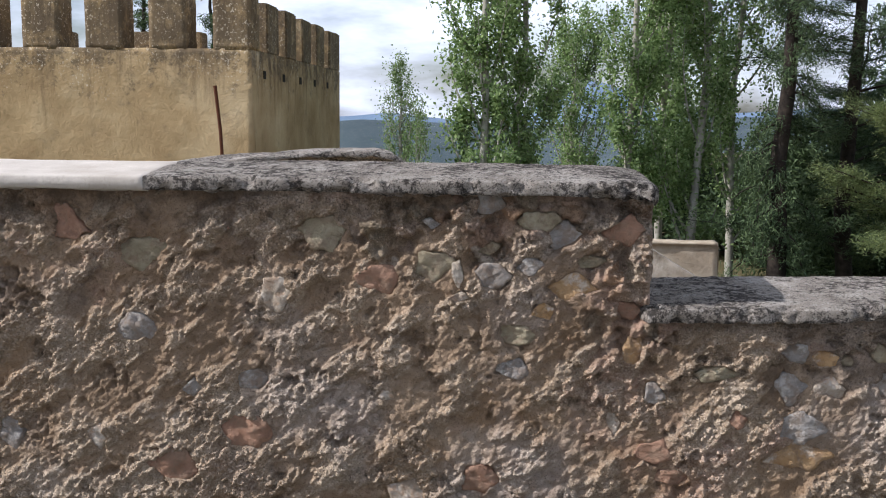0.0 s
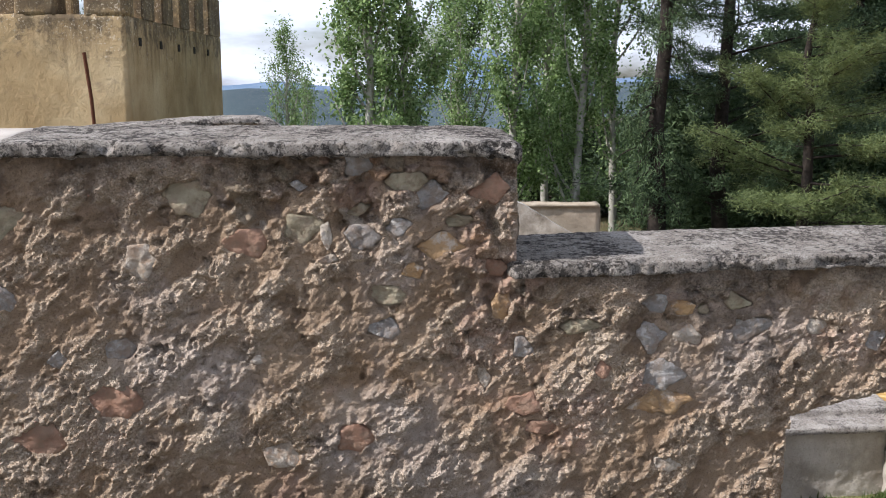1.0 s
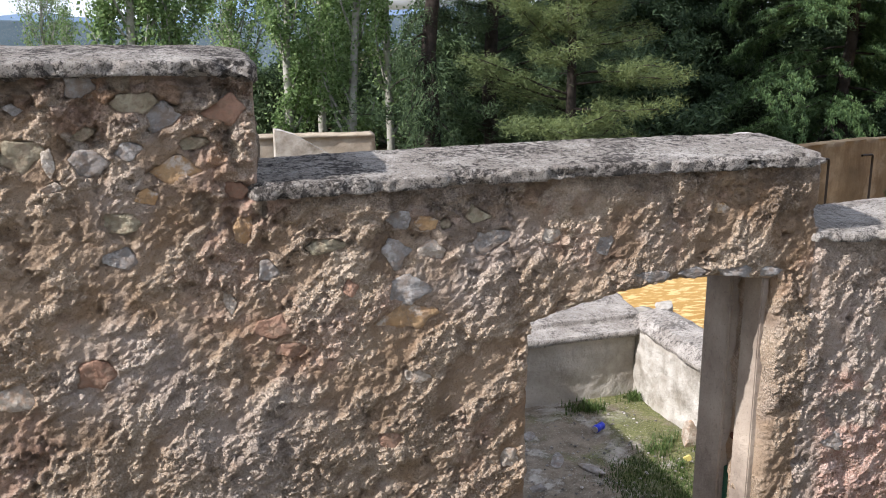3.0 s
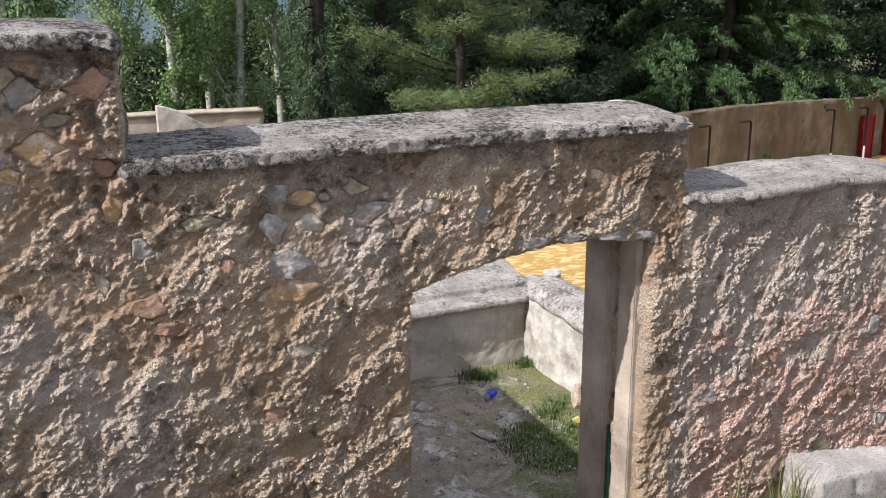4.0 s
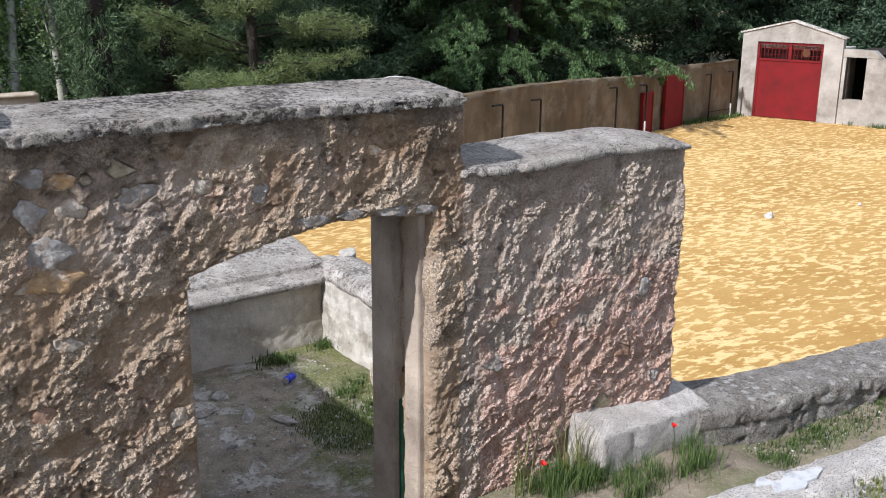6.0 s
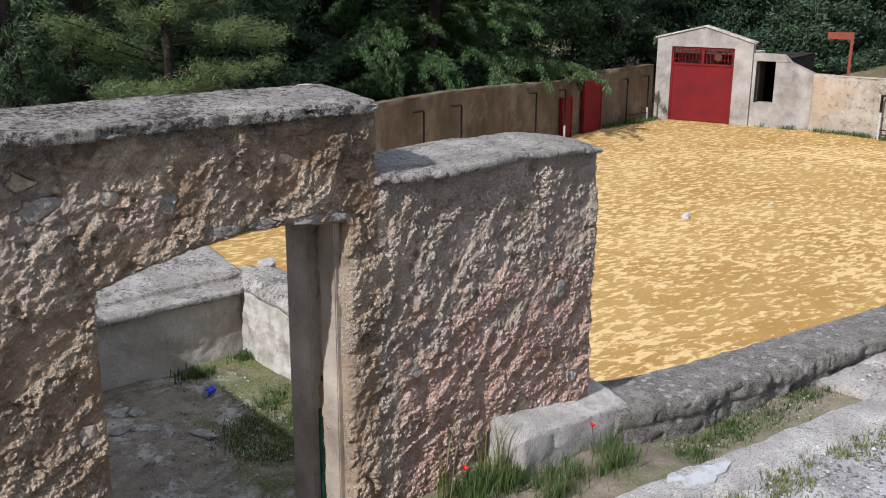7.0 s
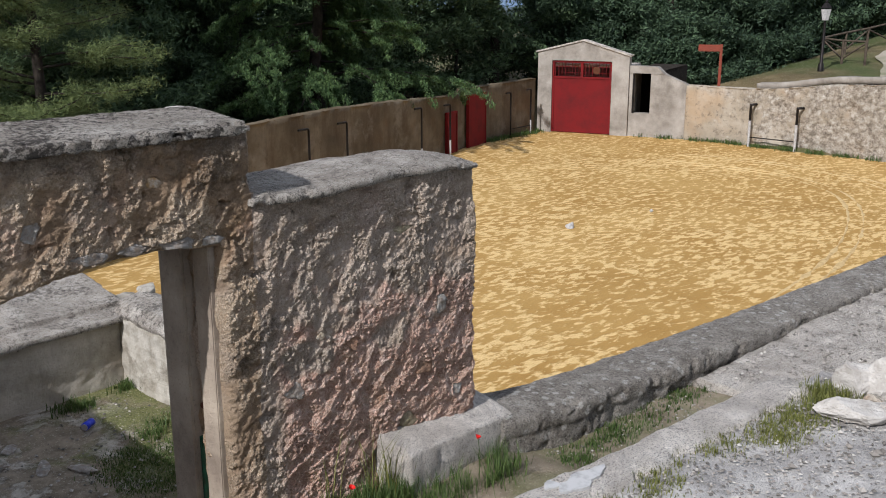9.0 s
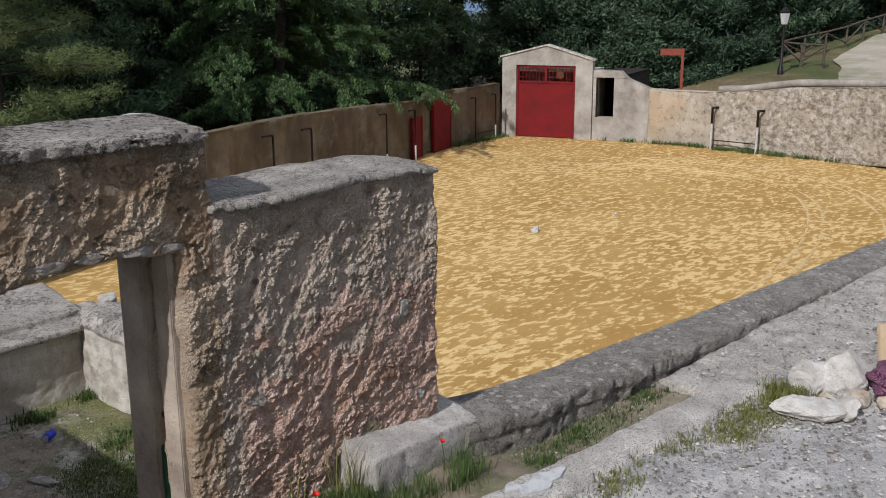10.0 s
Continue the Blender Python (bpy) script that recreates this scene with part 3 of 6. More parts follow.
def build_arena():
    edge = LEFT_RING + [(28.6, 22.2), (29.6, 19), (29.3, 17.2)] + [(x + 0.1, y) for x, y in RIGHT_RING[1:]] + [(22, 4.6), (16, 4.1), (11, 3.95), (6.5, 3.97), (4.3, 4.2), (4.3, 6.5), (4.2, 7.5), (0.5, 7.7), (-3, 8)]
    cx, cy = 16.0, 11.5
    ring = resample([(x, y, 0) for x, y in edge + edge[:1]], 0.5)
    rows = 60
    V = []
    for k in range(rows):
        s = (k + 0.02) / (rows - 1 + 0.02)
        V.append(np.stack([cx + (ring[:, 0] - cx) * s, cy + (ring[:, 1] - cy) * s, np.full(len(ring), FLOOR)], 1))
    V = np.concatenate(V)
    V[:, 2] += fbm(V, 1.6, 3, 12) * 0.03
    ob = raw("arena_floor", V, grid_faces(rows, len(ring)), M_SAND)
    return tagged(ob, "scuffed yellow sand floor of the bullring", "sand floor", kind="structure")


build_arena()

# ---- the near wall: rough render over rubble, in three steps, with a doorway ----
FRONT, BACK = 3.85, 4.41


def worley(u, v, size, seed):
    """Cells on a plane: distances to the nearest and second nearest seed, and the nearest one's random number."""
    u, v = u / size, v / size
    i0, j0 = np.floor(u).astype(np.int64), np.floor(v).astype(np.int64)
    f1, f2, tone = np.full(len(u), 9.0), np.full(len(u), 9.0), np.zeros(len(u))
    for di in (-1, 0, 1):
        for dj in (-1, 0, 1):
            i, j = i0 + di, j0 + dj
            d = np.hypot(i + hash3(i, j, i * 0 + 1, seed) - u, j + hash3(i, j, i * 0 + 2, seed) - v)
            nearer = d < f1
            f2 = np.where(nearer, f1, np.minimum(f2, d))
            tone = np.where(nearer, hash3(i, j, i * 0 + 3, seed), tone)
            f1 = np.where(nearer, d, f1)
    return f1, f2, tone


def wall_top(x):
    """Height of the underside of the coping along the wall."""
    return np.where(x < 0.63, 3.085, np.where(x < 3.285, np.interp(x, (0.6, 1.4, 2.2, 3.3), (2.585, 2.605, 2.622, 2.62)), np.interp(x, (3.27, 3.7, 4.1, 4.35, 4.62, 4.93), (2.245, 2.243, 2.268, 2.258, 2.265, 2.232))))


# fieldstones that show in the render: middle (x, z), width, height, kind
STONES_WEST = [(-1.76, 2.94, 0.17, 0.17, "orange"), (-1.46, 2.83, 0.24, 0.17, "olive"), (-0.7, 2.91, 0.2, 0.15, "olive"), (-0.9, 2.67, 0.12, 0.14, "pale"), (-0.47, 2.74, 0.19, 0.12, "orange"),
               (-0.25, 2.79, 0.2, 0.12, "olive"), (-0.15, 2.775, 0.05, 0.12, "pale"), (-0.03, 3.05, 0.15, 0.12, "grey"), (0.27, 2.92, 0.13, 0.12, "grey"), (0.31, 2.72, 0.2, 0.12, "ochre"),
               (0.38, 2.82, 0.14, 0.05, "olive"), (0.09, 2.51, 0.2, 0.1, "olive"), (0.07, 2.365, 0.14, 0.1, "grey"), (-0.15, 2.67, 0.09, 0.05, "pale"), (-0.44, 2.245, 0.06, 0.045, "pale"), (-1.48, 2.51, 0.2, 0.12, "grey")]
STONES_LOW = [(-1.01, 2.29, 0.13, 0.09, "grey"), (-1.035, 2.065, 0.19, 0.16, "orange"), (-1.33, 1.915, 0.22, 0.14, "orange"), (-0.04, 1.885, 0.18, 0.13, "orange"), (-0.35, 1.83, 0.16, 0.12, "pale"),
              (-1.67, 2.035, 0.1, 0.12, "pale"), (-2.05, 2.04, 0.14, 0.16, "grey"), (0.14, 2.8, 0.11, 0.08, "grey"), (0.16, 2.98, 0.16, 0.1, "olive"), (0.49, 2.15, 0.07, 0.14, "pale"), (0.557, 2.455, 0.09, 0.14, "ochre"),
              (0.66, 2.035, 0.16, 0.1, "orange"), (0.51, 2.965, 0.18, 0.13, "orange"), (-0.26, 2.96, 0.08, 0.06, "grey"), (-0.03, 2.862, 0.11, 0.07, "olive"), (-0.01, 2.76, 0.13, 0.11, "grey"), (-1.25, 2.26, 0.08, 0.07, "grey"), (0.54, 2.62, 0.1, 0.09, "orange"), (0.2, 2.62, 0.1, 0.07, "ochre")]
STONES_DOOR = [(1.215, 2.465, 0.13, 0.085, "grey"), (1.335, 2.445, 0.11, 0.075, "ochre"), (1.42, 2.43, 0.06, 0.05, "olive"), (1.56, 2.47, 0.12, 0.09, "olive"), (1.195, 2.315, 0.16, 0.14, "grey"), (1.355, 2.318, 0.15, 0.09, "pale"),
               (1.64, 2.345, 0.21, 0.13, "grey"), (0.885, 2.375, 0.2, 0.06, "olive"), (1.235, 2.17, 0.2, 0.13, "grey"), (1.24, 2.045, 0.24, 0.14, "ochre"), (1.9, 2.352, 0.1, 0.07, "pale"),
               (2.17, 2.3, 0.1, 0.09, "grey"), (0.995, 2.185, 0.1, 0.08, "orange"), (0.74, 1.935, 0.13, 0.08, "orange"), (1.277, 1.765, 0.13, 0.08, "pale"), (1.73, 1.306, 0.09, 0.09, "pale"), (1.16, 1.47, 0.11, 0.09, "orange"),
               (0.65, 2.285, 0.1, 0.12, "grey"), (2.75, 2.44, 0.08, 0.06, "ochre"), (2.42, 2.14, 0.2, 0.06, "grey"), (2.64, 2.135, 0.2, 0.055, "grey"), (2.86, 2.125, 0.22, 0.06, "grey"), (3.05, 2.11, 0.18, 0.055, "grey")]
STONES_PIER = [(4.754, 0.829, 0.09, 0.08, "grey"), (3.685, 1.448, 0.06, 0.06, "pale"), (4.462, 1.05, 0.16, 0.1, "orange"), (4.34, 0.736, 0.18, 0.14, "olive"), (3.49, 1.17, 0.14, 0.11, "grey"), (4.32, 1.95, 0.16, 0.06, "olive"), (3.9, 1.36, 0.1, 0.09, "orange"), (4.62, 1.44, 0.1, 0.13, "grey")]
STONES = STONES_WEST + STONES_LOW + STONES_DOOR + STONES_PIER


def stone_reach(k, angle):
    """Outline of stone k, an angular plate: how far it reaches from its middle in a direction (1 on the whole)."""
    rng = np.random.default_rng(900 + k)
    n = int(rng.integers(4, 7))
    a = np.sort((np.arange(n) + rng.uniform(-0.3, 0.3, n)) * 2 * np.pi / n)
    r = rng.uniform(0.85, 1.3, n)
    p = np.stack([r * np.cos(a), r * np.sin(a)], 1)
    angle = np.mod(angle - a[0], 2 * np.pi) + a[0]
    i = np.clip(np.searchsorted(a, angle, side="right") - 1, 0, n - 1)
    p0, e = p[i], p[(i + 1) % n] - p[i]
    return (p0[:, 0] * e[:, 1] - p0[:, 1] * e[:, 0]) / (np.cos(angle) * e[:, 1] - np.sin(angle) * e[:, 0])


def slanted(V, degrees, stretch):
    """Points of the face in a frame that leans by some degrees, drawn out along it."""
    c, s = math.cos(radians(degrees)), math.sin(radians(degrees))
    return np.stack([(V[:, 0] * c + V[:, 2] * s) / stretch, np.zeros(len(V)), -V[:, 0] * s + V[:, 2] * c], 1)


def wall_zones(V, seed=50):
    """Where the render is gritty (else trowelled smooth), where it crumbles to bare rubble, where it is the pink coarse coat."""
    x, z = V[:, 0], V[:, 2]
    under = wall_top(x) - z
    turn = ease(x, 1.75, 2.4)
    m = fbm(slanted(V, 40, 2.0), 0.1, 4, seed + 15, 0.62) * (1 - turn) + fbm(slanted(V, 63, 2.2), 0.1, 4, seed + 16, 0.62) * turn + 0.3 * fbm(V, 0.6, 2, seed + 17)
    rough = fbm(V, 0.22, 4, seed + 41, 0.6)
    high = ease(0.27 - under + rough * 0.5, 0.0, 0.14) * np.where(x < 0.66, 0.45 + 0.55 * ease(x, -0.9, -0.2), np.where(x < 3.28, 0.28, 0.0))
    edge = ease(x + rough * 0.4, 0.25, 0.5) * (x < 0.66) * ease(z, 2.1, 2.5) * 0.85
    crumble = np.maximum(high, edge)
    pink = ease(x + rough * 0.25, 3.3, 3.5) * (1 - ease(z + rough * 0.9, 1.4, 1.62))
    return m, crumble, pink, turn, under


def bare_stones(V, crumble, seed=50):
    """Small rubble that shows where the render has crumbled: how far bare (0..1), depth, tone."""
    x, z = V[:, 0], V[:, 2]
    warp = fbm(V, 0.1, 4, seed + 61, 0.6) * 0.05
    f1, f2, tone = worley(x + warp, (z - warp * 0.8) * 1.25, 0.088, seed + 5)
    gap = f2 - f1
    mask = crumble * ease(gap, 0.05, 0.2) * ((tone * 7.13) % 1.0 < 0.62)
    depth = ((tone * 3.7) % 1.0 - 0.5) * 0.05 - 0.03 * np.exp(-(gap / 0.1) ** 2) + fbm(V, 0.05, 3, seed + 81) * 0.016
    return mask, depth, tone


def plaster(V, seed=50):
    """Depth by which the render stands out: lumps, gritty coats over smooth ones, dragged ridges, grains, cracks."""
    m, crumble, pink, turn, under = wall_zones(V, seed)
    x, z = V[:, 0], V[:, 2]
    grit = ease(m, -0.14, 0.06)
    big = fbm(V, 0.55, 3, seed) * 0.034
    coat = grit * 0.009 + ease(m, 0.13, 0.19) * 0.009 + ease(m, 0.25, 0.3) * 0.008
    lean = slanted(V, 44, 1.8)
    lean_up = slanted(V, 65, 1.9)
    drag = (0.3 - np.abs(fbm(lean, 0.052, 3, seed + 12, 0.62))) * (1 - turn) + (0.3 - np.abs(fbm(lean_up, 0.046, 3, seed + 13, 0.62))) * turn
    f1, f2, tone = worley(x + fbm(V, 0.05, 2, seed + 2) * 0.02, z, 0.024, seed + 6)
    grain = (0.55 - f1) * (0.3 + tone) * 0.008
    fine = fbm(V, 0.018, 2, seed + 23, 0.9) * 0.010
    hollow = np.clip(fbm(V, 0.1, 4, seed + 33, 0.68) - 0.16, 0, 1) * -0.17
    d = big + coat + drag * (0.009 + 0.019 * grit) + (grain + fine) * (0.4 + 0.75 * grit) + fbm(slanted(V, 45, 1.3), 0.034, 3, seed + 24, 0.72) * 0.02 + hollow - 0.018
    # pink coarse coat: thrown lumps with sharp lower edges
    p = fbm(slanted(V, 38, 1.5), 0.11, 4, seed + 71, 0.6)
    thrown = (0.26 - np.abs(p)) * 0.085 + ease(p, 0.02, 0.08) * 0.016 + grain * 0.9 + fine - 0.02
    d = d * (1 - pink) + (big + thrown) * pink
    mask, depth, tone = bare_stones(V, crumble, seed)
    holes = np.clip(fbm(V, 0.085, 3, seed + 83, 0.6) - 0.06, 0, 1) * -0.2 * crumble
    d = d * (1 - 0.75 * mask) + (big + depth) * mask + holes + fbm(V, 0.06, 4, seed + 84, 0.7) * 0.06 * crumble
    return d


def relief(V, seed=50):
    """The skin of the wall: the render, sunk under the fieldstones and below the coping."""
    d = plaster(V, seed)
    x, z = V[:, 0], V[:, 2]
    ragged = fbm(V, 0.06, 3, seed + 95, 0.65) * 0.5
    for k, (sx, sz, w, h, kind) in enumerate(STONES):
        at = np.nonzero((np.abs(x - sx) < w * 0.9) & (np.abs(z - sz) < h * 0.9))[0]
        if len(at):
            u, v = (x[at] - sx) / (w / 2), (z[at] - sz) / (h / 2)
            rr = np.hypot(u, v) / stone_reach(k, np.arctan2(v, u))
            sunk = 1 - ease(rr + ragged[at] * 1.05, 0.78, 1.0)
            d[at] = d[at] * (1 - sunk) + (STONE_DEPTH[k] - 0.024) * sunk
    near_top = 1 - ease(wall_top(x) - z, 0.0, 0.05)
    return d * (1 - near_top) + (np.minimum(d, 0.0) * 0.5 - 0.014) * near_top


STONE_DEPTH = [float(np.mean(plaster(np.array([[sx + i * w * 0.4, FRONT, sz + j * h * 0.4] for i in (-1, 0, 1) for j in (-1, 0, 1)])))) for sx, sz, w, h, kind in STONES]


def arch(x):
    """Underside of the lintel over the doorway."""
    s = np.clip((np.asarray(x, float) - 1.82) / 1.33, 0, 1)
    return 1.945 + 0.155 * np.sin(np.clip(s / 0.62, 0, 1) * np.pi / 2) - 0.035 * ease(s, 0.7, 1.0)


def face_patch(x0, x1, low, high, step, sides=(), under=False, seed=50):
    """A patch of the wall's face between two heights; free edges are rounded and carried back through the wall."""
    nx = int(round((x1 - x0) / step)) + 1
    xs = np.linspace(x0, x1, nx)
    lo = np.array([low(x) if callable(low) else low for x in xs], float)
    hi = np.array([high(x) if callable(high) else high for x in xs], float)
    nz = int(round((hi - lo).max() / step)) + 1
    s = np.linspace(0, 1, nz)
    X = np.repeat(xs[:, None], nz, 1)
    Z = lo[:, None] + (hi - lo)[:, None] * s
    V = np.stack([X, np.full_like(X, FRONT), Z], 2).reshape(-1, 3)
    d = relief(V, seed).reshape(nx, nz)
    Y = FRONT - d
    r = 0.05
    for side, zmin, zmax in sides:
        gap = (X - x0) if side < 0 else (x1 - X)
        q = np.clip(1 - gap / r, 0, 1) * (Z > zmin) * (Z < zmax)
        Y = Y + r * (1 - np.sqrt(np.clip(1 - q * q, 0, 1)))
    if under:
        q = np.clip(1 - (Z - lo[:, None]) / r, 0, 1)
        Y = Y + r * (1 - np.sqrt(np.clip(1 - q * q, 0, 1)))
    V = np.stack([X, Y, Z], 2)
    vs, fs = [V.reshape(-1, 3)], [grid_faces(nx, nz)]
    off = nx * nz

    def strip(edge, move):
        nonlocal off
        k = 40
        rows = []
        for i in range(k):
            u = i / (k - 1)
            e = edge.copy()
            e[:, 1] = edge[:, 1] * (1 - u) + BACK * u
            if i:
                e = e + np.array(move)[None] * (fbm(e, 0.12, 4, seed + 77) * 0.06 * min(1, u * 6))[:, None]
            rows.append(e)
        vs.append(np.concatenate(rows))
        fs.append(grid_faces(k, len(edge), off))
        off += k * len(edge)

    for side, zmin, zmax in sides:
        strip(V[0 if side < 0 else -1], (1, 0, 0))
    if under:
        strip(V[:, 0], (0, 0, 1))
    return np.concatenate(vs), np.concatenate(fs)


def build_near_wall():
    step = 0.0056
    pieces = [
        face_patch(-8.0, -2.35, -0.1, 3.09, 0.08),
        face_patch(-2.35, 0.63, 1.15, 3.09, step, [(1, 2.64, 9)]),
        face_patch(-2.35, 0.63, -0.1, 1.15, 0.05),
        face_patch(0.63, 1.82, 0.3, 2.62, step, [(1, -1, 1.9)]),
        face_patch(0.63, 1.82, -0.1, 0.3, 0.05, [(1, -1, 9)]),
        face_patch(1.82, 3.09, arch, 2.62, step, under=True),
        face_patch(3.09, 3.3, 0.0, 2.64, step, [(-1, -1, 2.06), (1, 2.32, 9)]),
        face_patch(3.29, 4.94, 0.0, lambda x: 2.285 - 0.015 * (x - 3.29), step, [(1, -1, 9)]),
    ]
    vs, fs, off = [], [], 0
    for v, f in pieces:
        vs.append(v)
        fs.append(f + off)
        off += len(v)
    V = np.concatenate(vs)
    wall = raw("wall_near", V, np.concatenate(fs), M_RUBBLE)
    flat = V.copy()
    flat[:, 1] = FRONT
    m, crumble, pink, turn, under = wall_zones(flat)
    mask, depth, tone = bare_stones(flat, crumble)
    front = V[:, 1] < FRONT + 0.06
    grit = np.maximum(ease(m, -0.14, 0.06) * (1 - pink), pink)
    for key, values in (("bare_stone", mask * front), ("stone_tone", tone), ("gritty", grit), ("pink_coat", pink)):
        wall.data.attributes.new(key, "FLOAT", "POINT").data.foreach_set("value", values.astype(np.float32))
    tagged(wall, "weathered rubble wall in rough grey-brown render, stepped, with a doorway", "wall", kind="structure")
    core = bmesh.new()
    for x0, x1, z1 in ((-8, 0.6, 3.1), (0.56, 1.75, 2.62), (3.2, 3.24, 2.6), (3.24, 4.88, 2.25)):
        box(x0, x1, FRONT + 0.12, BACK, -0.2, z1, bm=core)
    box(1.75, 3.2, FRONT + 0.09, BACK, 2.12, 2.62, bm=core)
    part("wall_core", core, M_RUBBLE, wall)
    return wall


wall_near = build_near_wall()


def slope_warp(ob, fn):
    me = ob.data
    V = np.empty(len(me.vertices) * 3, np.float32)
    me.vertices.foreach_get("co", V)
    V = V.reshape(-1, 3)
    V[:, 2] += fn(V[:, 0], V[:, 1])
    me.vertices.foreach_set("co", V.ravel())
    me.update()


def coping(name, path, profile, label, material=None, lumps=((0.3, 0.012), (0.07, 0.012), (0.025, 0.006)), seed=0, warp=None, step=0.013, chips=0.16):
    ob = sweep(name, path, profile, material or M_COPING, None, "", step, lumps, seed, chips)
    if warp:
        slope_warp(ob, warp)
    return tagged(ob, label, "coping", kind="structure")


COPE_LUMPS = ((0.6, 0.004), (0.12, 0.003), (0.035, 0.0025))
coping("coping_high", [(-1.42, FRONT, 3.085), (0.4, FRONT, 3.087), (0.53, FRONT, 3.08), (0.615, FRONT, 3.066)],
       [(0.0, 0.004), (-0.04, 0.0), (-0.043, 0.048), (-0.034, 0.056), (0.12, 0.07), (0.33, 0.088), (0.5, 0.098), (0.56, 0.08), (0.57, -0.02), (0.05, -0.02)],
       "lichened grey cement coping on the tallest step of the rubble wall", seed=3, lumps=COPE_LUMPS, chips=0.12)
coping("coping_white", [(-8, FRONT, 3.08), (-1.42, FRONT, 3.085)],
       [(0.0, 0.0), (-0.04, 0.0), (-0.044, 0.046), (-0.034, 0.055), (0.33, 0.09), (0.55, 0.085), (0.57, 0.05), (0.57, -0.02), (0.05, -0.02)],
       "smooth white-painted coping on the rubble wall", M_WHITECOPE, ((0.5, 0.004), (0.06, 0.001)), 4, step=0.02, chips=0.0)
coping("coping_middle", [(0.61, FRONT, 2.585), (1.4, FRONT, 2.605), (2.2, FRONT, 2.622), (3.27, FRONT, 2.62)],
       [(0.0, 0.004), (-0.04, 0.0), (-0.043, 0.05), (-0.033, 0.058), (0.12, 0.068), (0.35, 0.085), (0.52, 0.095), (0.57, 0.08), (0.58, -0.02), (0.05, -0.02)],
       "lichened cement coping over the doorway", seed=5, lumps=COPE_LUMPS, chips=0.12)
low = coping("coping_low", [(3.27, FRONT, 2.245), (3.7, FRONT, 2.243), (4.1, FRONT, 2.268), (4.35, FRONT, 2.258), (4.62, FRONT, 2.265), (4.91, FRONT, 2.236)],
       [(0.0, 0.0), (-0.05, 0.0), (-0.055, 0.03), (-0.04, 0.048), (0.12, 0.062), (0.35, 0.075), (0.54, 0.07), (0.575, 0.05), (0.58, -0.03), (0.05, -0.03)],
       "cracked pale cement coping on the lowest step of the rubble wall", mat_coping("pale_cement", 0.58, 0.6, 14), seed=8, lumps=((0.4, 0.008), (0.12, 0.005), (0.03, 0.0025)), chips=0.1)


def push_front(ob, fn):
    """Draw the front of a coping in or out along its length."""
    me = ob.data
    V = np.empty(len(me.vertices) * 3, np.float32)
    me.vertices.foreach_get("co", V)
    V = V.reshape(-1, 3)
    V[:, 1] += fn(V[:, 0]) * (1 - ease(V[:, 1], FRONT - 0.02, FRONT + 0.05))
    me.vertices.foreach_set("co", V.ravel())
    me.update()


# the slab ends in a smear of flush cement before its last thick corner
push_front(low, lambda x: np.interp(x, (3.2, 3.36, 3.5, 3.75, 4.05, 4.2, 4.26, 4.4, 4.46, 4.7, 4.95), (0.03, 0.03, -0.005, -0.012, 0.0, 0.03, 0.05, 0.046, 0.02, 0.012, 0.025)))


# doorway: cement jamb with a slot for the gate
def build_jamb():
    jamb = empty("door_jamb", 3.07, 3.88, 0)
    tagged(jamb, "grey cement door jamb with a dark slot and a green iron strip", "door jamb", kind="structure")
    part("front_post", box(-0.01, 0.24, 0.062, 0.215, 0.0, 2.11, 0.006), M_JAMB, jamb)
    part("back_post", box(-0.03, 0.24, 0.295, 0.545, 0.0, 2.11, 0.012), M_JAMB, jamb)
    # near-black box: the gap's deep shade is painted as its colour
    part("slot", box(0.05, 0.22, 0.2, 0.31, 0.0, 2.10), mat_plain("slot_shade", lin(34, 29, 25), 0.9), jamb, "box in the slot between the posts, its shade put into the colour")
    green = mat_plain("green_paint", lin(26, 70, 50), 0.7, 0, lin(46, 40, 32), 0.9, 22)
    for z0, z1 in ((0.0, 0.95),):
        part("iron_strip", box(0.0, 0.025, 0.262, 0.293, z0, z1, 0.004), green, jamb, "chipped green iron strip")
    bolt = bmesh.new()
    bmesh.ops.create_icosphere(bolt, subdivisions=2, radius=0.022, matrix=pose(0.02, 0.25, 1.14))
    part("bolt", bolt, M_RUST, jamb, "rusty round bolt", True)


build_jamb()


# ---- yard behind the doorway ----
def sheet(name, x0, x1, y0, y1, z, step, material, label, category, lump=0.03, warp=None, kind="structure"):
    nx, ny = int((x1 - x0) / step) + 1, int((y1 - y0) / step) + 1
    X, Y = np.meshgrid(np.linspace(x0, x1, nx), np.linspace(y0, y1, ny), indexing="ij")
    V = np.stack([X, Y, np.full_like(X, z)], 2).reshape(-1, 3)
    V[:, 2] += fbm(V, 0.5, 5, 41) * lump
    if warp:
        V = warp(V)
    return tagged(raw(name, V, grid_faces(nx, ny), material), label, category, kind=kind)


sheet("yard_floor", 0.4, 4.6, 3.7, 7.7, -0.01, 0.025, M_YARD, "trodden earth yard floor with moss and rubble", "yard floor", 0.05)


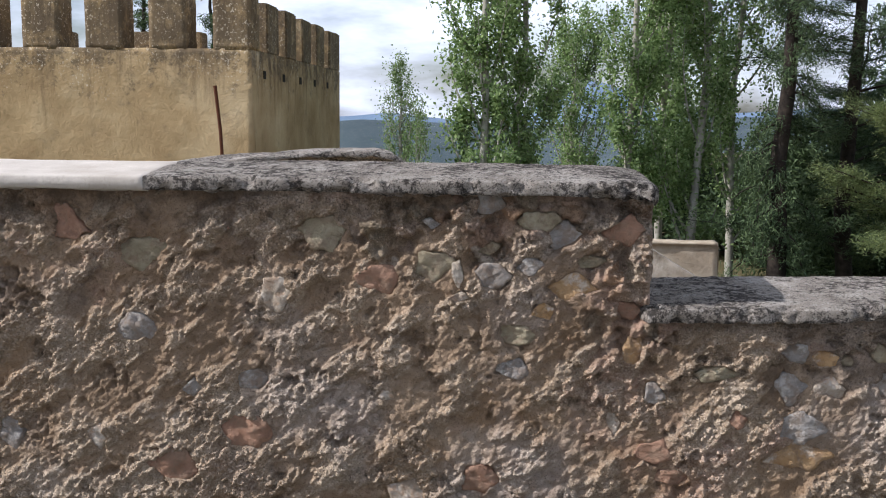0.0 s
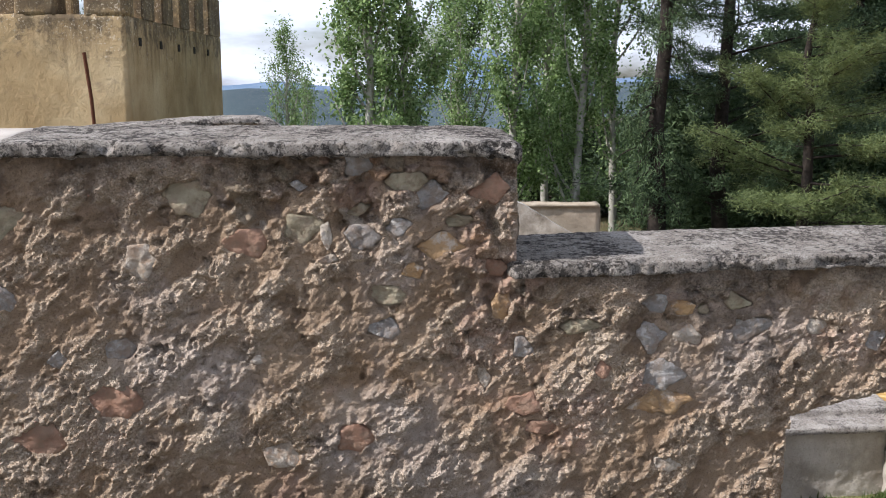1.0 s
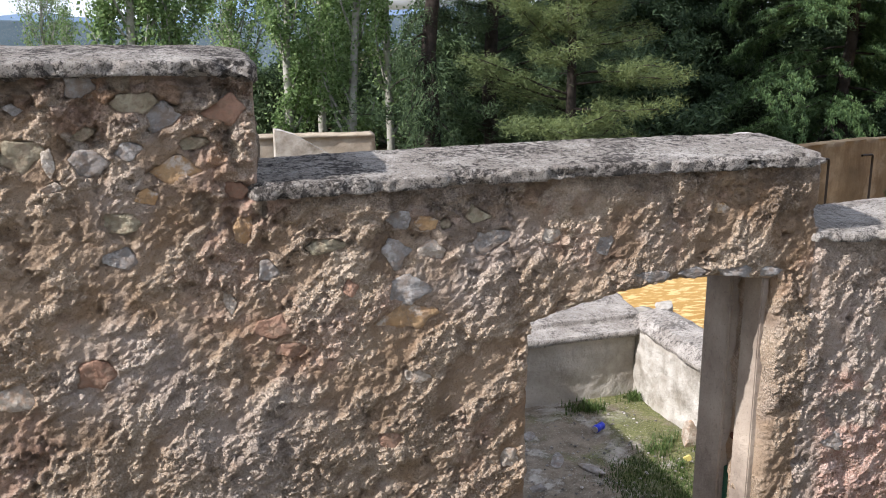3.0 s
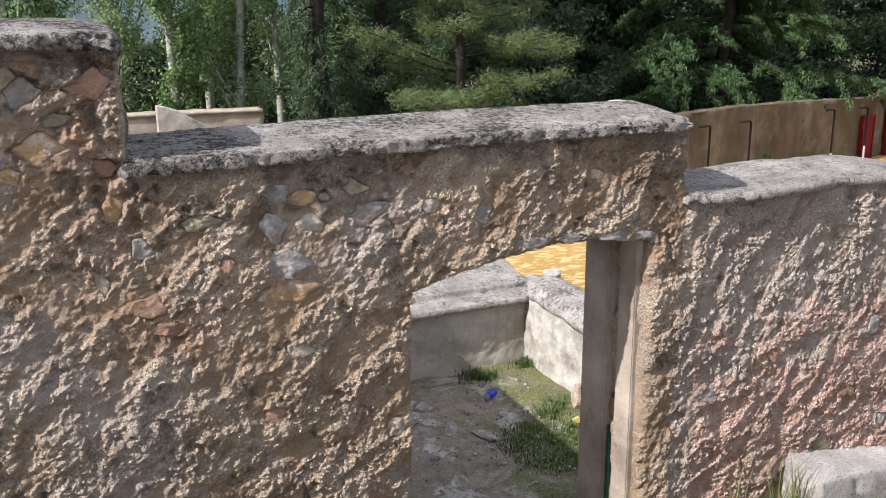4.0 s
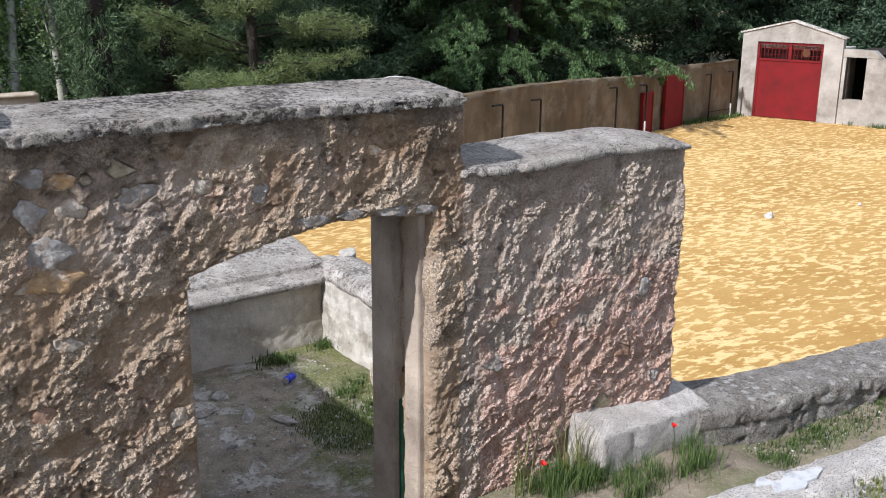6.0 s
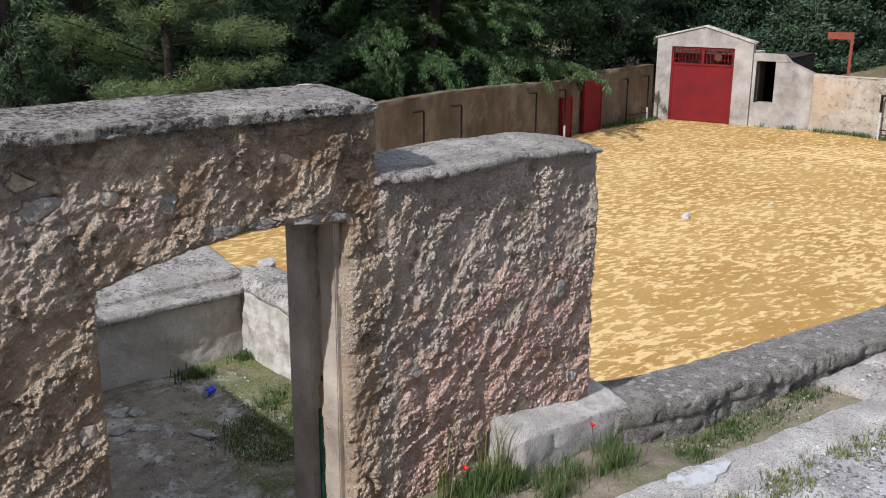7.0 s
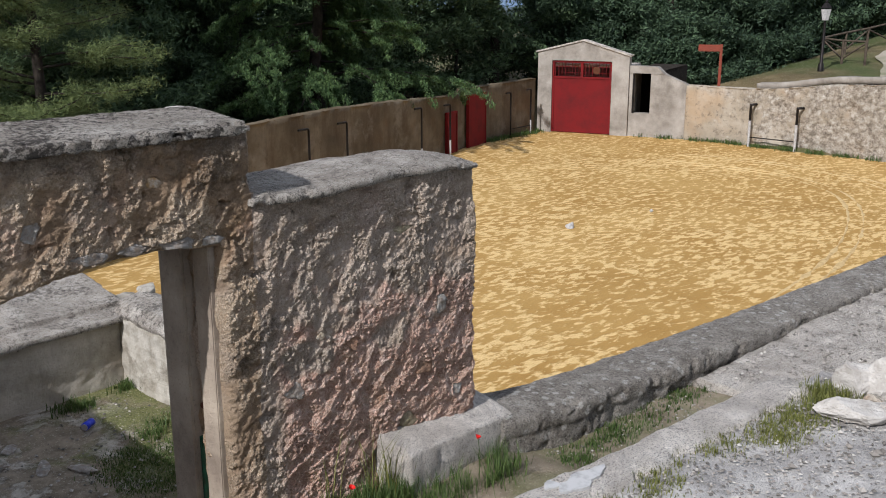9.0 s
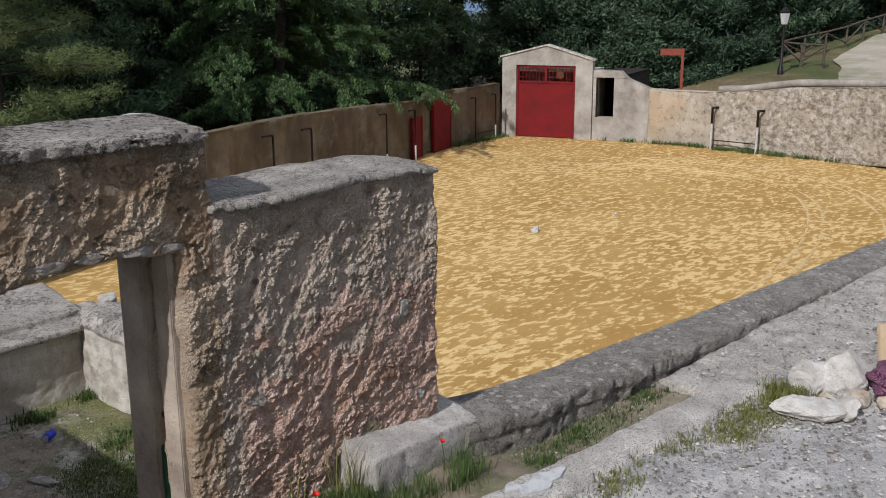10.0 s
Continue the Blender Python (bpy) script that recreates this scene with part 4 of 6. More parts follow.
def build_yard_walls():
    prof = [(-0.02, -1.4), (-0.02, 0.5), (-0.02, 0.57), (0.1, 0.6), (0.75, 0.74), (0.8, 0.7), (0.8, -1.4)]
    a = sweep("yard_wall_back", [(0.6, 7.2, 0), (4.22, 7.42, 0)], prof, M_LOWWALL, None, "", 0.03, ((0.4, 0.012), (0.06, 0.008)), 21)
    tagged(a, "low grey plastered yard wall with a lichened top", "low wall", kind="structure")
    prof2 = [(0.0, -1.4), (0.0, 0.55), (0.03, 0.62), (0.2, 0.68), (0.4, 0.66), (0.46, 0.58), (0.46, -1.4)]
    b = sweep("yard_wall_side", [(4.7, 4.45, 0), (4.65, 7.8, 0)], prof2, M_WHITEWASH, None, "", 0.03, ((0.4, 0.012), (0.06, 0.012)), 22)
    tagged(b, "low whitewashed yard wall, flaking, with a lichened top", "low wall", kind="structure")
    d = sweep("yard_coping_back", [(0.6, 7.16, 0.56), (4.3, 7.38, 0.56)], [(-0.05, 0.0), (-0.05, 0.06), (0.14, 0.1), (0.15, 0.14), (0.8, 0.27), (0.84, 0.2), (0.8, 0.0)], M_YARDCOPE, None, "", 0.025, ((0.5, 0.012), (0.1, 0.007)), 25)
    tagged(d, "lichened cement top of the low yard wall", "coping", kind="structure")
    e = sweep("yard_coping_side", [(4.72, 4.45, 0.58), (4.68, 7.5, 0.58)], [(-0.02, 0.0), (0.0, 0.07), (0.06, 0.12), (0.2, 0.17), (0.42, 0.14), (0.5, 0.05), (0.48, 0.0)], M_YARDCOPE, None, "", 0.025, ((0.5, 0.012), (0.1, 0.01)), 26)
    tagged(e, "lichened cement top of the low yard wall", "coping", kind="structure")
    # out-of-sight wall, added so that its shadow covers the yard's west part
    c = part("yard_shade_wall", box(0.6, 0.9, 4.42, 7.3, -0.2, 2.26, 0.02), M_LOWWALL)
    tagged(c, "unseen plain wall added to shade the west of the yard", "wall", kind="structure")


build_yard_walls()


# ---- passage, ledge, terrace ----
def passage_warp(V):
    V[:, 2] += 0.14 * (1 - ease(V[:, 0], 4.7, 5.5)) * ease(V[:, 1], 2.6, 3.6)
    return V


sheet("passage_floor", -8, 13, 1.3, 4.0, 0.25, 0.06, M_PASSAGE, "earth and gravel strip below the terrace", "passage floor", 0.06, passage_warp)

LEDGE = [(5.05, 3.9, 0.56), (5.6, 3.8, 0.53), (6.6, 3.77, 0.48), (8.2, 3.73, 0.42), (10.4, 3.66, 0.38), (12.9, 3.6, 0.34), (17, 3.75, 0.3), (22, 4.5, 0.3), (26.2, 5.7, 0.3)]
LEDGE_SECTION = [(-0.23, -2.2), (-0.235, -0.5), (-0.24, -0.13), (-0.255, -0.11), (-0.255, -0.02), (-0.235, 0.008), (0.0, 0.03), (0.21, 0.018), (0.23, -0.01), (0.22, -0.5), (0.22, -2.2)]
ledge = sweep("ring_ledge", LEDGE[:5], LEDGE_SECTION, M_LEDGE, None, "", 0.026, ((0.7, 0.006), (0.2, 0.005), (0.07, 0.006), (0.03, 0.003)), 33, 0.16)
tagged(ledge, "low lichened cement parapet curving along the sand", "parapet", kind="structure")
ledge_far = sweep("ring_ledge_far", LEDGE[4:], LEDGE_SECTION, M_LEDGE, None, "", 0.06, ((0.7, 0.008), (0.14, 0.007)), 34, 0.16)
tagged(ledge_far, "far length of the lichened parapet round the sand", "parapet", kind="structure")
ledge_head = sweep("ledge_head", [(4.12, 3.82, 0.66), (5.12, 3.9, 0.59)], [(-0.2, -0.6), (-0.21, -0.12), (-0.195, -0.02), (-0.16, 0.0), (0.0, 0.04), (0.2, 0.08), (0.2, -0.6)], M_KERB, None, "", 0.02, ((0.3, 0.005), (0.05, 0.003)), 35, 0.03)
tagged(ledge_head, "pale newer cement block at the head of the parapet", "cement block", kind="structure")

TERRACE = 1.45


sheet("terrace", -9, 5.22, -9, 1.7, TERRACE - 0.03, 0.1, M_ASPHALT, "worn grey asphalt terrace strewn with grit", "terrace", 0.03)
terrace_body = part("terrace_wall", box(-9, 5.18, -9, 1.72, -0.3, TERRACE - 0.06, 0.02), M_SLAB)
tagged(terrace_body, "concrete retaining wall of the terrace", "retaining wall", kind="structure")
kerb = sweep("terrace_kerb", [(-9, 1.86, TERRACE), (3.1, 1.83, TERRACE), (4.9, 1.72, TERRACE)], [(-0.12, -1.4), (-0.12, -0.03), (-0.09, 0.0), (0.08, 0.0), (0.11, -0.03), (0.11, -1.4)], M_KERB, None, "", 0.035, ((0.4, 0.012), (0.12, 0.009), (0.05, 0.005)), 37, 0.15)
tagged(kerb, "worn pale concrete kerb along the terrace edge", "kerb", kind="structure")
slab = sweep("passage_slab", [(7.1, 2.2, 0.33), (14, 2.2, 0.33)], [(-1.6, -0.5), (-1.6, 0.0), (1.25, 0.0), (1.3, -0.05), (1.3, -0.5)], M_SLAB, None, "", 0.05, ((0.5, 0.02), (0.1, 0.016)), 39)
tagged(slab, "cracked concrete slab beside the parapet", "concrete slab", kind="structure")


# ---- the ring's far side ----
def wall_run(name, line, top, thick, material, label, base=FLOOR - 0.4, seed=0, step=0.12, lumps=((0.8, 0.03), (0.12, 0.015)), cap=0.0):
    h = top - base
    path = [(x, y, base) for x, y in line]
    prof = [(0.0, 0.0), (0.0, h - cap), (-0.03 if cap else 0.0, h - cap), (-0.03 if cap else 0.0, h - 0.02), (thick / 2, h + 0.02), (thick, h - 0.02), (thick, 0.0)]
    ob = sweep(name, path, prof, material, None, "", step, lumps, seed)
    return tagged(ob, label, "ring wall", kind="structure")


left_ring = wall_run("ring_wall_left", LEFT_RING, 0.4, 0.35, M_RING, "stained brown rendered wall round the sand", seed=61)
slope_warp(left_ring, lambda x, y: np.interp(x, (0, 15.5, 18, 21, 22.6, 22.75, 24.5, 27.5), (0.2, 0.2, 0.1, -0.05, -0.12, 0.08, 0.0, 0.05)))
wall_run("ring_wall_right", RIGHT_RING[:3], 0.38, 0.35, M_RINGSTONE, "pale rubble wall round the sand, render fallen away", seed=63, step=0.08)
east_ring = wall_run("ring_wall_east", RIGHT_RING[2:], 0.42, 0.4, M_RINGSTONE, "rubble wall round the sand, its stones laid bare", seed=64, step=0.08, lumps=((0.8, 0.03), (0.16, 0.03), (0.08, 0.02)))
slope_warp(east_ring, lambda x, y: np.interp(y, (5, 9.5, 12.4, 14.3, 15), (0.5, 0.45, 0.25, 0.0, 0.0)))
cap = sweep("ring_wall_cap", [(x + 0.08, y, 0.42) for x, y in RIGHT_RING[2:]], [(0, -0.05), (0, 0.14), (0.35, 0.14), (0.35, -0.05)], M_HUT, None, "", 0.08, ((0.6, 0.015),), 65)
slope_warp(cap, lambda x, y: np.interp(y, (5, 9.5, 12.4, 14.3, 15), (0.52, 0.5, 0.34, 0.04, 0.0)))
tagged(cap, "pale cement cap on the rubble ring wall", "wall cap", kind="structure")


def build_hut():
    a, b = Vector((27.48, 22.12, 0)), Vector((28.6, 19.04, 0))
    yaw = math.degrees(math.atan2(b.y - a.y, b.x - a.x))
    w = (b - a).length
    hut = empty("gate_house", a.x, a.y, FLOOR, yaw)
    tagged(hut, "whitewashed gabled gatehouse with a red iron gate", "gatehouse")
    gx0, gx1, gh = 0.52, w - 0.6, 2.52
    front = bmesh.new()
    # wall with the gate's opening, as a ring of prisms
    prism([(0, 0), (gx0, 0), (gx0, gh), (0, gh)], 0.0, 0.3, front)
    prism([(gx1, 0), (w, 0), (w, gh), (gx1, gh)], 0.0, 0.3, front)
    prism([(0, gh), (w, gh), (w, 2.72), (w / 2, 3.2), (0, 2.78)], 0.0, 0.3, front)
    part("front_wall", front, M_HUT, hut)
    back = bmesh.new()
    box(0, 0.25, 0.3, 1.6, 0, 2.3, bm=back)
    box(w - 0.25, w, 0.3, 1.6, 0, 2.3, bm=back)
    box(0, w, 1.6, 1.8, 0, 2.3, bm=back)
    part("shell", back, M_HUT, hut)
    roof = bmesh.new()
    prism([(-0.06, 2.78), (w / 2, 3.2), (w / 2, 3.25), (-0.08, 2.83)], -0.05, 0.34, roof)
    prism([(w / 2, 3.2), (w + 0.06, 2.7), (w + 0.08, 2.75), (w / 2, 3.25)], -0.05, 0.34, roof)
    part("gable_coping", roof, M_SLAB, hut, "thin cement edge along the gable")
    part("roof", box(0.0, w, 0.3, 1.6, 2.3, 2.4), M_SLAB, hut, "flat roof behind the gable")
    gate = part("gate", box(gx0, gx1, 0.08, 0.12, 0.02, 1.92), M_RED, hut, "plain red sheet-iron gate")
    frame_bm = bmesh.new()
    for x0, x1, z0, z1 in ((gx0, gx0 + 0.07, 0.02, gh), (gx1 - 0.07, gx1, 0.02, gh), (gx0, gx1, gh - 0.08, gh), (gx0, gx1, 1.9, 1.97), ((gx0 + gx1) / 2 - 0.05, (gx0 + gx1) / 2 + 0.05, 1.9, gh)):
        box(x0, x1, 0.05, 0.14, z0, z1, 0.006, frame_bm)
    part("gate_frame", frame_bm, M_RED, gate, "red iron gate frame")
    grille = bmesh.new()
    n = 17
    for i in range(n):
        x = gx0 + 0.1 + (gx1 - gx0 - 0.2) * i / (n - 1)
        box(x - 0.008, x + 0.008, 0.085, 0.101, 1.97, gh - 0.08, 0, grille)
    for z in (2.1, 2.3):
        box(gx0 + 0.07, gx1 - 0.07, 0.085, 0.101, z, z + 0.016, 0, grille)
    part("grille", grille, M_RED, gate, "thin red bars over the gate")
    disc = bmesh.new()
    bmesh.ops.create_circle(disc, cap_ends=True, segments=20, radius=0.13, matrix=pose(gx0 + 0.74 * (gx1 - gx0), 0.07, 2.2, 90))
    part("emblem", disc, M_RUST, gate, "round iron emblem")
    # side piece with a doorway
    side = empty("gate_annex", b.x, b.y, FLOOR, -72)
    tagged(side, "low whitewashed wall beside the gatehouse with a narrow dark doorway", "annex wall")
    wall = bmesh.new()
    prism([(0, 0), (0.14, 0), (0.14, 2.4), (0, 2.4)], 0.1, 0.4, wall)
    prism([(0.14, 0), (0.74, 0), (0.74, 0.8), (0.14, 0.8)], 0.1, 0.4, wall)
    prism([(0.0, 2.15), (1.2, 2.15), (0.95, 2.38), (0, 2.4)], 0.08, 0.42, wall)
    prism([(0.74, 0), (2.1, 0), (2.1, 1.78), (1.2, 2.15), (0.74, 2.15)], 0.1, 0.4, wall)
    part("wall", wall, M_HUT, side)
    part("door_frame", box(0.12, 0.17, 0.07, 0.14, 0.8, 2.15, 0.005), M_DARKMETAL, side)
    # added room; bark's dark colour stands in for the shade inside
    room = bmesh.new()
    box(-0.1, 1.0, 4.0, 4.1, -0.1, 2.2, bm=room)
    box(-0.2, -0.1, 0.4, 4.1, -0.1, 2.2, bm=room)
    box(0.9, 1.0, 0.4, 4.0, -0.1, 2.2, bm=room)
    box(-0.2, 1.0, 0.4, 4.1, 2.15, 2.22, bm=room)
    part("room", room, M_BARK, side, "room added behind the doorway, its shade put into a dark colour")
    return hut


build_hut()


# ---- the ochre tower with merlons ----
def build_tower():
    t = empty("tower", -4.42, 17.34, 0, -1.5)
    tagged(t, "ochre rendered tower with stained battlements", "tower")
    w, d, sill, top = 8.5, 8.4, 4.55, 5.5

    def rough_box(name, x0, x1, y0, y1, z0, z1, seed):
        ob = sweep(name, [(x0, y0, z0), (x1, y0, z0)], [(0, 0), (0, z1 - z0), (y1 - y0, z1 - z0), (y1 - y0, 0)], M_TOWER, t, "", 0.09, ((0.5, 0.012), (0.1, 0.006)), seed)
        return ob

    rough_box("wall_front", -w, 0, 0, 0.6, -3, sill, 71)
    part("wall_side", box(-0.6, 0.0, 0.6, d, -3, sill, 0.02), M_TOWER, t)
    part("wall_back", box(-w, -0.6, d - 0.6, d, -3, sill, 0.02), M_TOWER, t)
    part("wall_west", box(-w, -w + 0.6, 0.6, d - 0.6, -3, sill, 0.02), M_TOWER, t)
    part("roof_floor", box(-w + 0.6, -0.6, 0.6, d - 0.6, 3.0, 3.3), M_TOWER, t)
    for i in range(7):
        x1 = -1.18 * i
        rough_box("merlon", x1 - 0.68, x1, 0, 0.55, sill - 0.02, top - 0.02 * (i % 3), 80 + i)
        part("merlon", box(x1 - 0.68, x1, d - 0.55, d, sill - 0.02, top, 0.03), M_TOWER, t)
    for i in range(1, 6):
        y1 = 0.55 + 1.47 * i
        part("merlon", box(-0.55, 0.0, y1 - 0.85, y1, sill - 0.02, top - 0.02 * (i % 2), 0.03), M_TOWER, t)
        # solid block, no opening: the drain hole's shade is its dark colour
        part("scupper", box(-0.05, 0.012, y1 - 1.22, y1 - 1.05, 4.05, 4.2), M_BARK, t, "dark block for a drain hole, the hole's shade put into its colour")
    return t


build_tower()


# ---- stands behind the wall ----
def build_stands():
    bm = prism([(1.64, -1.4), (4.6, -1.4), (4.6, 0.2), (2.44, 1.465), (1.9, 1.79), (1.72, 1.85), (1.64, 1.86)], 12.75, 13.0)
    tagged(part("stair_parapet", bm, M_WHITEWASH), "whitewashed sloping parapet of a stair", "parapet", kind="structure")
    b = sweep("stand_wall", [(-3.0, 16.3, -1.6), (3.66, 16.1, -1.6)], [(0, 0), (0, 2.93), (-0.04, 2.93), (-0.04, 2.99), (0.3, 2.99), (0.3, 0)], M_BLOCK, None, "", 0.08, ((0.5, 0.015), (0.1, 0.01)), 91)
    tagged(b, "brown block wall of the stands with a pale top", "wall", kind="structure")
    c = sweep("stone_parapet", [(-3.6, 10.5, -0.16), (-2.9, 10.65, -0.09), (-2.2, 10.8, -0.02), (-1.4, 11.0, 0.0), (-1.25, 11.03, -0.02), (-1.05, 11.08, -0.16)], [(-0.2, -1.6), (-0.2, 2.92), (-0.3, 2.94), (-0.29, 3.0), (0.0, 3.03), (0.28, 3.01), (0.3, 2.92), (0.2, -1.6)], M_COPING, None, "", 0.04, ((0.5, 0.025), (0.1, 0.008)), 93, 0.2)
    tagged(c, "weathered stone parapet with a rounded top", "parapet", kind="structure")


build_stands()
rod = tubes("rebar", [([(-3.07, 10.75, 2.6), (-3.09, 10.72, 3.2), (-3.13, 10.68, 3.7)], [0.02, 0.02, 0.02])], M_RUST)
tagged(rod, "rusty iron rod standing in the stone parapet", "iron rod")


# ---- distance ----
def build_hills():
    def ridge(name, r, a0, a1, fn, seed, material, label, depth=400):
        a = np.radians(np.linspace(a0, a1, 160))
        rows = []
        for k, (dr, s) in enumerate(((-0.45, 0.0), (-0.3, 0.3), (-0.15, 0.68), (0, 1.0), (0.15, 0.7), (0.4, 0.0))):
            rr = r * (1 + dr)
            x, y = rr * np.sin(a), rr * np.cos(a)
            p = np.stack([x, y, np.zeros_like(x)], 1)
            h = fn(np.degrees(a)) + fbm(p, r * 0.12, 5, seed) * r * 0.018
            z = -r * 0.05 * (1 - s) - 12 + s * (h + 12) + fbm(p, r * 0.05, 4, seed + 4) * r * 0.012 * (s < 1)
            rows.append(np.stack([x, y, z], 1))
        ob = raw(name, np.concatenate(rows), grid_faces(6, 160), material)
        tagged(ob, label, "hill", kind="structure")

    # distance haze is put into both colours, bluer and paler farther off
    near = mat_earth("hazed_woods", lin(58, 70, 76), lin(82, 94, 98), lin(44, 56, 58), 0.6, 0.02)
    far = mat_earth("hazed_ridge", lin(92, 112, 136), lin(120, 138, 158), lin(80, 100, 116), 0.5, 0.005)
    ridge("hill_near", 420, -60, 80, lambda d: 1.0 + 3 * np.sin(np.radians(d * 6)), 5, near, "wooded hills beyond the trees, tinted with haze")
    ridge("hill_far", 1600, -60, 80, lambda d: -2 + 54 * np.exp(-((d - 5) / 3.4) ** 2) + 24 * np.exp(-((d - 16) / 9) ** 2), 9, far, "distant mountain ridge, haze painted in as pale blue")


build_hills()


# ---- trees ----
RNG = np.random.default_rng(7)


def unit(v):
    return v / (np.linalg.norm(v, axis=-1, keepdims=True) + 1e-9)


def leaf_arrays(centres, length, width, axis=None, flat=0.0, sharp=False):
    """Leaves at the centres: rhombic, or sharp three-cornered sprays; axis: directions of growth (else random); flat: 0..1 how level they lie."""
    n = len(centres)
    a = unit(RNG.normal(size=(n, 3))) if axis is None else unit(axis)
    nrm = RNG.normal(size=(n, 3))
    nrm[:, 2] += flat * 6
    b = unit(np.cross(nrm, a))
    L = length * RNG.uniform(0.6, 1.3, (n, 1))
    W = width * RNG.uniform(0.6, 1.3, (n, 1))
    if sharp:
        V = np.stack([centres - a * L / 2 - b * W / 2, centres - a * L / 2 + b * W / 2, centres + a * L / 2], 1)
        return V.reshape(-1, 3), np.arange(3 * n).reshape(n, 3)
    V = np.stack([centres - a * L / 2, centres + b * W / 2 - a * L * 0.05, centres + a * L / 2, centres - b * W / 2 - a * L * 0.05], 1)
    return V.reshape(-1, 3), np.arange(4 * n).reshape(n, 4)


def along(points, n):
    """n random places on a polyline, with the share of its length and the direction there."""
    p = np.asarray(points, float)
    s = RNG.uniform(0, 1, n) * (len(p) - 1)
    i = np.minimum(s.astype(int), len(p) - 2)
    f = (s - i)[:, None]
    return p[i] * (1 - f) + p[i + 1] * f, s / (len(p) - 1), unit(p[i + 1] - p[i])


def bend(start, heading, length, lift, steps=7, wobble=0.06):
    """A curved limb: from start along heading, its tip lifted or sagging."""
    p, d = np.array(start, float), unit(np.array(heading, float))
    out = [p.copy()]
    for k in range(steps):
        d = unit(d + np.array([0, 0, lift / steps]) + RNG.normal(size=3) * wobble)
        p = p + d * length / steps
        out.append(p.copy())
    return np.array(out)


def tree_object(name, x, y, z, wood, bark, leaves, leaf_mat, label, category):
    t = empty(name, x, y, z)
    tagged(t, label, category)
    tubes("trunk", [([np.array(q) - (x, y, z) for q in pts], r) for pts, r in wood[:1]], bark, t, sides=10)
    if len(wood) > 1:
        tubes("branchwork", [([np.array(q) - (x, y, z) for q in pts], r) for pts, r in wood[1:]], bark, t, sides=3)["kind"] = "stuff"
    V, F = leaves
    raw("crown", V - np.array([x, y, z]), F, leaf_mat, t, smooth=False)
    return t


def poplar(x, y, z, height, spread, leaves, label, lean=0.0, bark=None, bare=0.1):
    top = np.array([x + lean * height, y, z + height])
    trunk = np.linspace((x, y, z), top, 9) + np.r_[np.zeros((1, 3)), RNG.normal(size=(8, 3)) * 0.07]
    wood = [(trunk, np.linspace(0.11, 0.02, 9))]
    centres, n_b = [], 40
    for k in range(n_b):
        s = bare + (0.97 - bare) * (k / n_b) + RNG.uniform(0, 0.02)
        base = np.array([np.interp(s * 8, np.arange(9), trunk[:, c]) for c in range(3)])
        az = RNG.uniform(0, 2 * np.pi)
        reach = spread * (0.55 + 0.6 * np.sin(np.pi * min(1, s * 1.15)) ) * RNG.uniform(0.6, 1.1)
        out = 0.55 + 0.35 * RNG.uniform()
        L = bend(base, (math.cos(az) * out, math.sin(az) * out, 0.8), reach * 2.1, 1.5)
        wood.append((L, np.linspace(0.045 * (1.1 - s), 0.008, len(L))))
        m = int(leaves / n_b)
        c, f, _ = along(L, m)
        keep = RNG.uniform(size=m) < 0.25 + f
        centres.append((c + RNG.normal(size=(m, 3)) * (0.10 + 0.16 * f[:, None]))[keep])
        for q in range(4):
            j = RNG.integers(2, len(L) - 1)
            az2 = RNG.uniform(0, 2 * np.pi)
            T = bend(L[j], (math.cos(az2) * 0.7, math.sin(az2) * 0.7, 0.6), reach * 0.55, 0.7, 4)
            wood.append((T, np.linspace(0.012, 0.004, len(T))))
            c, f, _ = along(T, int(m * 0.3))
            centres.append(c + RNG.normal(size=(len(c), 3)) * 0.09)
    C = np.concatenate(centres)
    return tree_object("poplar", x, y, z, wood, bark or M_PALEBARK, leaf_arrays(C, 0.095, 0.065), M_POPLAR, label, "tree")


